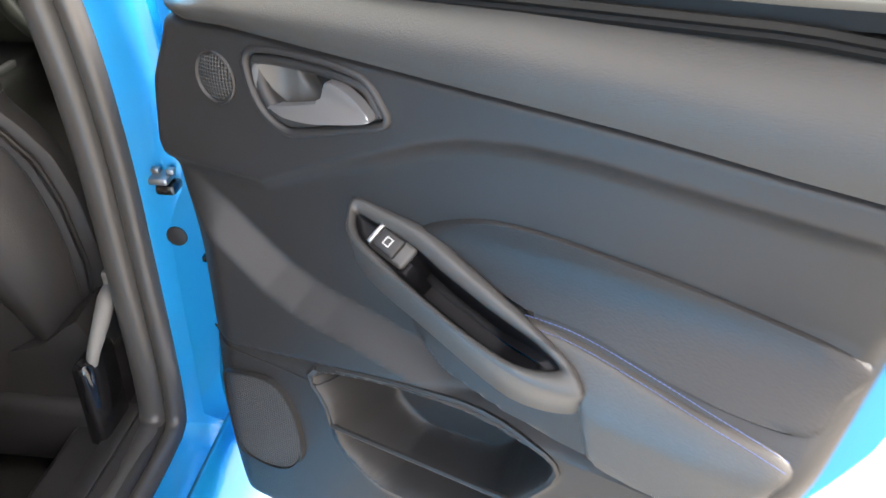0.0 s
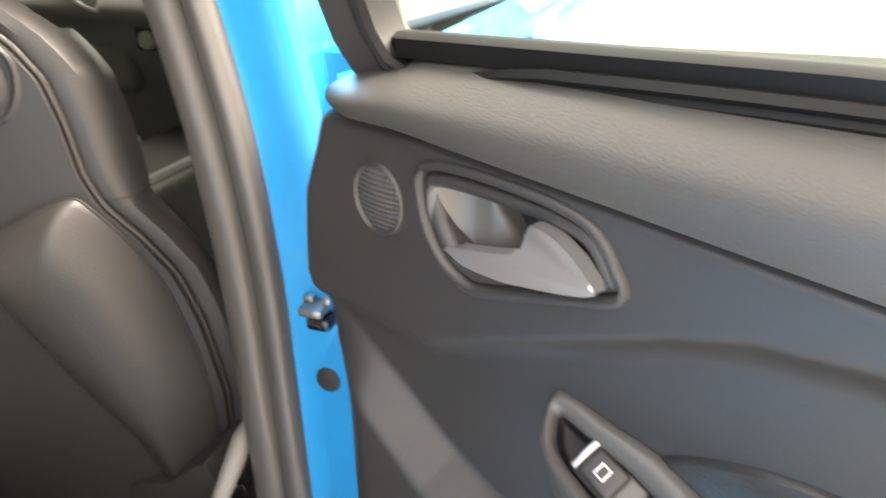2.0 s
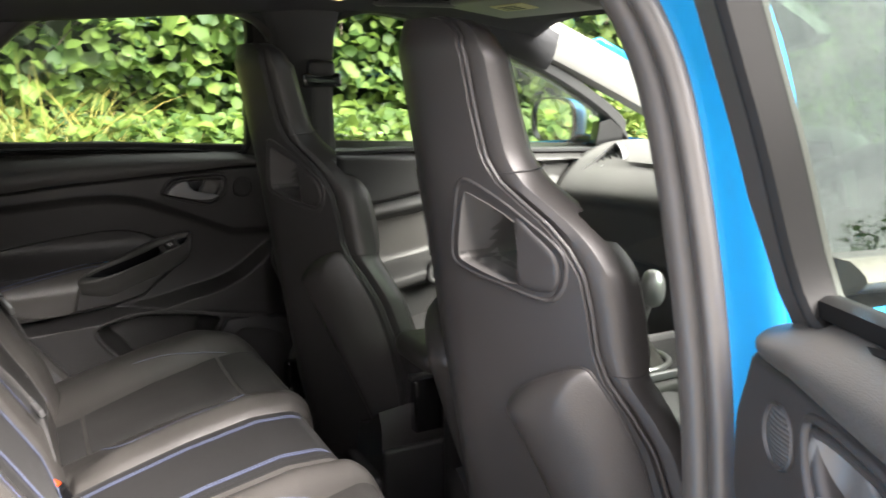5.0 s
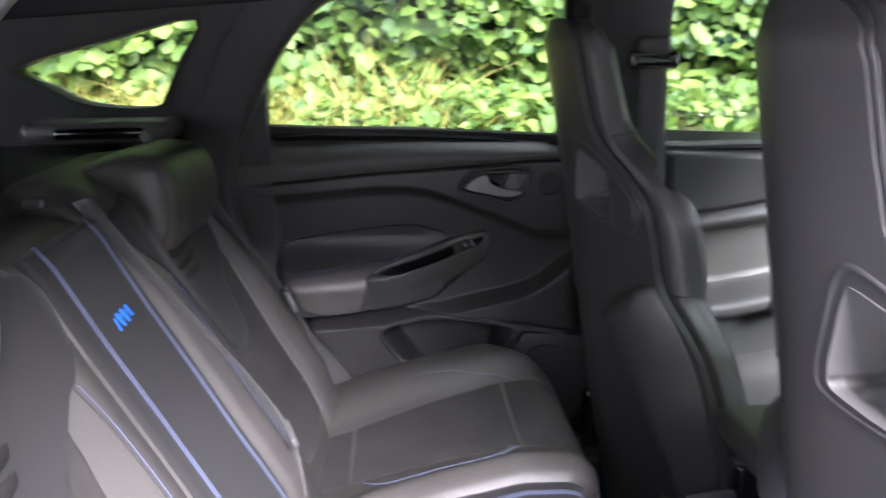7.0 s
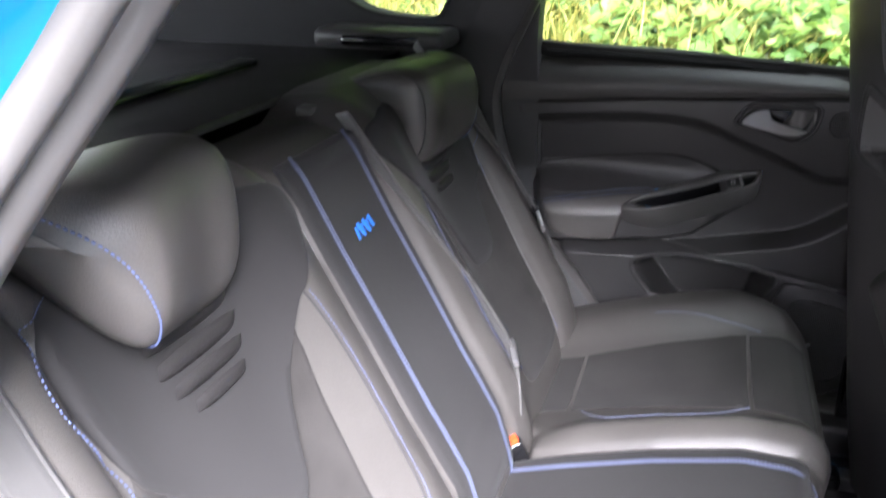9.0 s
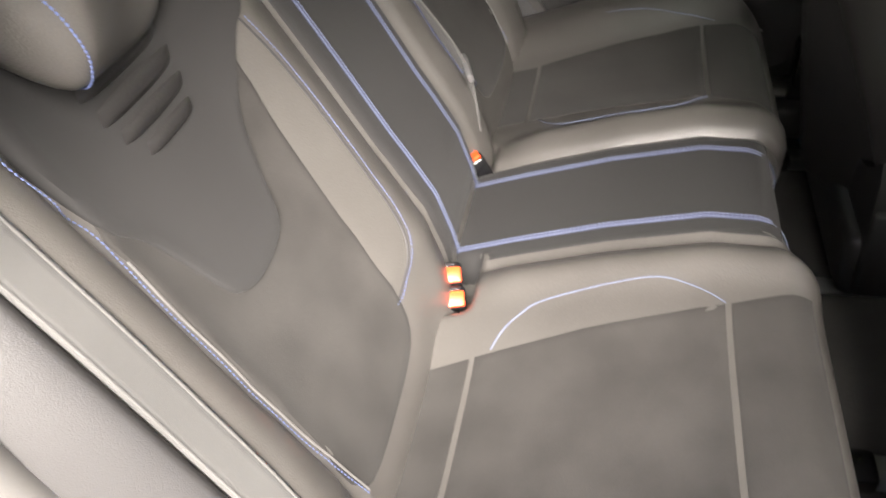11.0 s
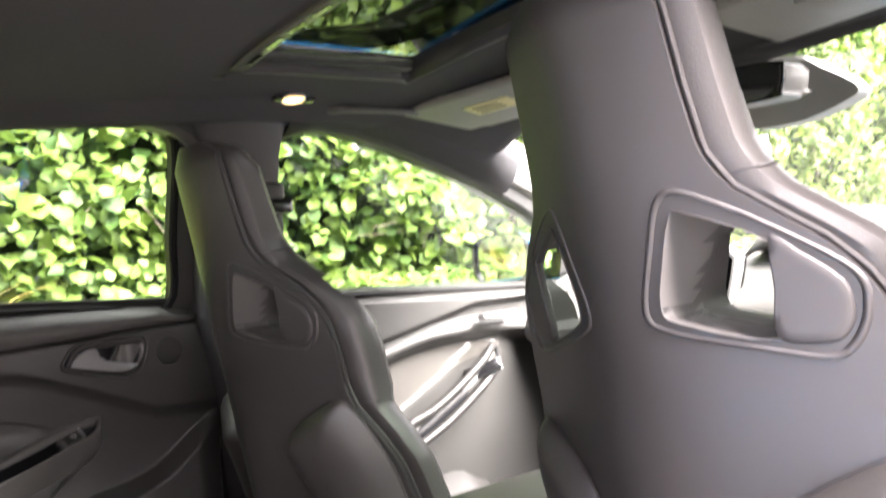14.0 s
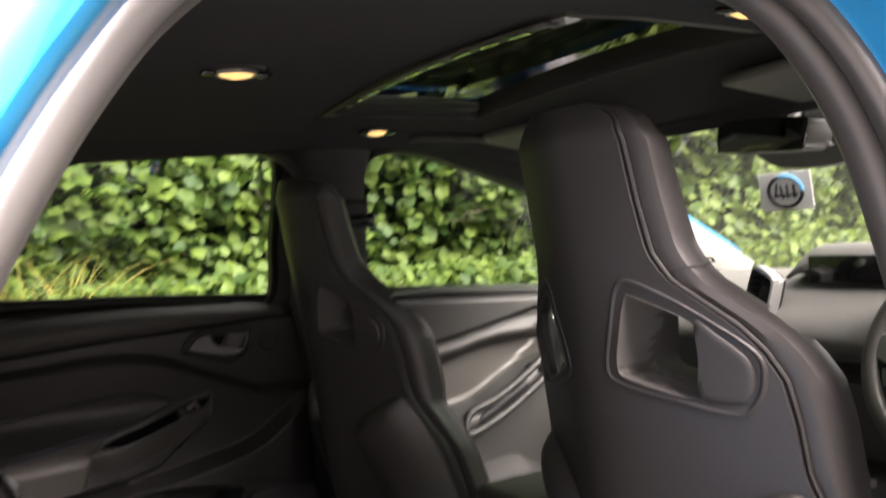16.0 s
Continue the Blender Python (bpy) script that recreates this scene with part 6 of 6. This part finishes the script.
part("shroud", prism(curve_through([(-.12, .055), (-.13, .0), (-.09, -.045), (.02, -.055), (.11, -.040), (.145, -.022), (.10, .020), (.05, .050)], 5), lambda u, v, w: (u, w - .6 * v, v), -.02, .03, .012, 3), PALE, cover)
part("lens_window", box(-.03, .03, .052, .058, -.02, .015, .004, 2), GLOSS, cover)
part("clip", box(-.012, .012, -.03, .0, .045, .06, .004, 2), TRIM, cover)

stick = thing("windscreen_sticker", "square white sticker with a round black mark", "sticker", (-.110, .742, 1.238))
stick.rotation_euler = (radians(-78), 0, radians(16))
part("card", box(-.056, .056, -.042, .042, -.001, .001, 0), CARD, stick)
ring = [(.036 * math.cos(a), .034 * math.sin(a), -.002) for a in np.linspace(0, 2 * math.pi, 40, endpoint=False)]
part("ring", tube(ring[:29], .0042, 6), INK, stick)
part("ring_blue", tube(ring[28:] + ring[:1], .0042, 6), INK_BLUE, stick)
for a, b, lean in ((-.022, -.018, 22), (-.010, -.006, -22), (.002, .006, 0), (.016, .021, 0)):
    part("mark_bar", box(a, b, -.015, .015, -.0035, -.0012, 0, m=pose(0, 0, 0, 0, 0, lean * .4)), INK, stick)
part("mark_bar", box(-.026, .026, .006, .011, -.0036, -.0012, 0), INK, stick)


def roof_lamp(x, y, r, lean, group="roof lamps"):
    lamp = thing("ceiling_light", "lit oval courtesy lamp in a black surround", "lamp", (x, y, float(liner_z(x, y)) - .018 * float(ramp01(.47, .565, abs(x))) - .001), group)
    lamp.rotation_euler = (radians(lean), 0, radians(90))
    ov = [(1.08 * math.cos(a), .94 * math.sin(a)) for a in np.linspace(0, 2 * math.pi, 36, endpoint=False)]
    part("base", grid([[(r * f * u * 1.65, r * f * v * 1.3, w) for u, v in ov] for f, w in ((1.0, .002), (.97, -.006), (.80, -.010), (.30, -.012), (.02, -.012))], wrap_u=True), PILLAR, lamp)
    rim = part("ring", grid([[(r * f * u, r * f * v, w) for u, v in ov] for f, w in ((1.12, -.010), (1.10, -.015), (.98, -.014), (.95, -.010))], wrap_u=True), CHROME, lamp)
    part("lens", grid([[(r * f * u, r * f * v, w) for u, v in ov] for f, w in ((.98, -.011), (.8, -.015), (.4, -.018), (.02, -.0185))], wrap_u=True), LAMP, rim, "glowing warm lamp lens")
    for s in (1, -1):
        part("switch", box(s * r * 1.62 - .010, s * r * 1.62 + .010, -.008, .008, -.016, -.009, .003, 2), GLOSS, lamp)


roof_lamp(0, -.491, .023, 0)
roof_lamp(-.462, -.062, .019, -10)
roof_lamp(.462, -.052, .021, 10)

for s in (1, -1):
    grab = thing("grab_handle", "dark folding grab handle above the front door", "handle", (s * .512, .14, 1.406), "grab handles")
    g = curve_through([(.006 * s, -.105, .004), (-.006 * s, -.098, -.007), (-.026 * s, -.080, -.009), (-.032 * s, 0, -.009), (-.026 * s, .080, -.009), (-.006 * s, .098, -.007), (.006 * s, .105, .004)], 6, False)
    part("grip", tube(g, .0070, 10), TRIM_GREY, grab)
    for y in (-.10, .10):
        part("mount", box(-.012, .016, y - .012, y + .012, -.005, .016, .005, 3), TRIM, grab)


# ---------------------------------------------------------------- hedge, grass and far trees
def leafy(count, place, size, material, name, parent, label="", shape="leaf"):
    """Many small folded leaves in one mesh."""
    verts, faces = [], []
    rng = np.random.default_rng(len(name) * 7 + count)
    for k in range(count):
        p, n = place(rng)
        n = n + rng.normal(0, .50, 3)
        n /= np.linalg.norm(n)
        a = np.cross(n, rng.normal(0, 1, 3) + np.array([0, 0, -1.2]))
        a /= np.linalg.norm(a) + 1e-9
        b = np.cross(n, a)
        L = size * rng.uniform(.65, 1.35)
        W = L * rng.uniform(.36, .48)
        fold = n * L * .12
        base = len(verts)
        for u, w, f in ((0, 0, 0), (.28, .9, 1), (.62, .72, 1.1), (1.0, 0, -.6), (.62, -.72, 1.1), (.28, -.9, 1), (.5, 0, 0)):
            verts.append(p + b * L * (u - .4) + a * W * w + fold * f)
        for i in range(6):
            faces.append((base + i, base + (i + 1) % 6, base + 6))
    me = bpy.data.meshes.new(name)
    me.from_pydata([tuple(v) for v in verts], [], faces)
    return part(name, me, material, parent, label, sharp=80)


def hedge_face(y, z):
    """How far out the hedge's face stands."""
    return -2.42 + .22 * noise.noise((0, y * 1.1, z * 1.3)) + .20 * noise.noise((5, y * 2.6, z * 3.0)) + .07 * noise.noise((9, y * 7, z * 7)) - .12 * max(0, z - 2.4)


hedge = thing("hedge", "tall broad-leaved green hedge on a bank", "hedge", (-2.5, 1.2, .8), kind="stuff")


def on_hedge(rng):
    y, z = rng.uniform(-3.6, 8.0), .92 + 3.2 * rng.random() ** 1.25
    d = abs(rng.normal(0, .16))
    return np.array([hedge_face(y, z) - d + .06 * rng.random() + 2.5, y - 1.2, z - .8]), np.array([.8, -.05, .75])


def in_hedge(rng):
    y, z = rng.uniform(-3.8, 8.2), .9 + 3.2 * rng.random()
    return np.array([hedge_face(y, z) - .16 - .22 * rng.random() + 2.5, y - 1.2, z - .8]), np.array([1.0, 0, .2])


leafy(36000, on_hedge, .074, LEAF, "leaves", hedge)
# deeper leaves carry the hedge's inner shade in their green
leafy(9000, in_hedge, .10, LEAF_SHADED, "inner_leaves", hedge)
# solid near-black core, coloured as the shade behind the leaves
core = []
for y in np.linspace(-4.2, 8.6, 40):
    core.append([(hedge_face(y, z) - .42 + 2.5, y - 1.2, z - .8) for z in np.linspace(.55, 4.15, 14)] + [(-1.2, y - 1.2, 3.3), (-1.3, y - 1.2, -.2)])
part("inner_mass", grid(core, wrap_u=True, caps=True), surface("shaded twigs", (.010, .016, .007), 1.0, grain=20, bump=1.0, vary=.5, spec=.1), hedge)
verts, faces = [], []
rng = np.random.default_rng(5)
for k in range(150):
    y, z = rng.uniform(-3.4, 7.5), rng.uniform(.95, 3.2)
    x = hedge_face(y, z) - .04
    d = rng.normal(0, 1, 3) * np.array([.15, .6, 1.0])
    d /= np.linalg.norm(d)
    q = np.array([x + 2.5, y - 1.2, z - .8])
    side = np.cross(d, (1, 0, 0)) * .0035
    base = len(verts)
    verts += [q - side, q + side, q + d * .35 + side * .4 + np.array([.03, 0, 0]), q + d * .35 - side * .4 + np.array([.03, 0, 0])]
    faces.append((base, base + 1, base + 2, base + 3))
me = bpy.data.meshes.new("twigs")
me.from_pydata([tuple(v) for v in verts], [], faces)
part("twigs", me, BARK, hedge)

def on_bank(rng):
    y, x = rng.uniform(-.9, 7.5), rng.uniform(-2.45, -1.45)
    return np.array([x + 2.5, y - 1.2, .92 * float(ramp01(-1.35, -2.25, x)) + rng.uniform(0, .16) - .8]), np.array([.5, 0, .9])


leafy(13000, on_bank, .066, LEAF, "undergrowth", hedge)
grass = thing("grass", "long yellow-green grass at the foot of the hedge", "grass", (-2.0, 0, .85), kind="stuff")
verts, faces = [], []
rng = np.random.default_rng(11)
for k in range(13000):
    y = rng.uniform(-3.6, 5.5)
    x = rng.uniform(-2.55, -1.62)
    tall = rng.uniform(.10, .30) * (1.25 if y < -.4 else .85) * (1 + .5 * noise.noise((y * 1.7, x * 2, 3)))
    ground_z = .92 * float(ramp01(-1.35, -2.25, x)) - .02
    tall *= float(np.interp(y, [-.7, -.2, .4], [1.0, .7, .38]))
    lean = rng.normal(0, .8, 2)
    w = rng.uniform(.0022, .0048)
    a = rng.uniform(0, math.pi)
    across = np.array([math.cos(a) * .35, math.sin(a), 0]) * w
    base = len(verts)
    for t, f in ((0, 1), (.4, .9), (.75, .6), (1.0, .08)):
        c = np.array([x + 2.0 + lean[0] * tall * t * t, y + lean[1] * tall * t * t, ground_z - .85 + tall * (t - .18 * t * t * float(np.hypot(*lean)))])
        verts += [c - across * f, c + across * f]
    faces += [(base + 2 * i, base + 2 * i + 1, base + 2 * i + 3, base + 2 * i + 2) for i in range(3)]
me = bpy.data.meshes.new("blades")
me.from_pydata([tuple(v) for v in verts], [], faces)
part("blades", me, GRASS, grass, sharp=80)


def tree(x, y, h, spread, slim=False):
    t = thing("tree", "dark leafy far tree, in a row partly added unseen to block sky", "tree", (x, y, 0), "far trees")
    rng = np.random.default_rng(int(abs(x * 13 + y * 7)))
    trunk = [(0.1 * math.sin(a * 3), .1 * math.cos(a * 2), h * .75 * a) for a in np.linspace(0, 1, 10)]
    part("trunk", tube(trunk, np.linspace(h * .03, h * .008, 10), 10), BARK, t)
    for k in range(7):
        a, s = rng.uniform(0, 6.28), rng.uniform(.3, .65)
        part("limb", tube([(0, 0, h * s), (spread * .35 * math.cos(a), spread * .35 * math.sin(a), h * (s + .10)), (spread * .65 * math.cos(a), spread * .65 * math.sin(a), h * (s + .22))], [h * .011, h * .007, h * .003], 7), BARK, t)
    hubs = [(rng.normal(0, spread * .45), rng.normal(0, spread * .45), h * rng.uniform(.12, .92) ** 1.1) for _ in range(46)]

    def crown(r):
        d = r.normal(0, 1, 3)
        d /= np.linalg.norm(d)
        if slim:
            u = r.random() ** 1.3
            return np.array([d[0], d[1], 0]) * spread * .55 * (1 - u) * (.6 + .4 * r.random()) + np.array([0, 0, h * (.05 + .95 * u)]), d
        c = np.array(hubs[r.integers(len(hubs))])
        c[:2] *= 1.15 - .6 * (c[2] / h) ** 2
        return c + d * spread * .22 * r.random() ** .4, d
    leafy(8000, crown, h * .019, TREE_LEAF, "crown", t)


# the last six trees are unseen, added to hold back low sky light
for x, y, h, w, slim in ((20, 27, 6.6, 3.4, False), (17, 26, 5.6, 3.2, False), (28, 21, 6.2, 3.6, False), (23.5, 25, 9.0, 3.0, True), (33, 17, 5.6, 3.8, False), (14, 26, 6.0, 3.4, False), (10.5, 27, 5.4, 3.4, False), (38, 10, 6.0, 4.0, False), (19, 13, 6.5, 3.6, False), (18, 7, 6.8, 3.6, False), (17, 1, 6.4, 3.4, False), (18, -5, 6.8, 3.8, False), (17, -11, 6.5, 3.6, False), (19, -18, 7.0, 4.0, False)):
    tree(x, y, h, w, slim)
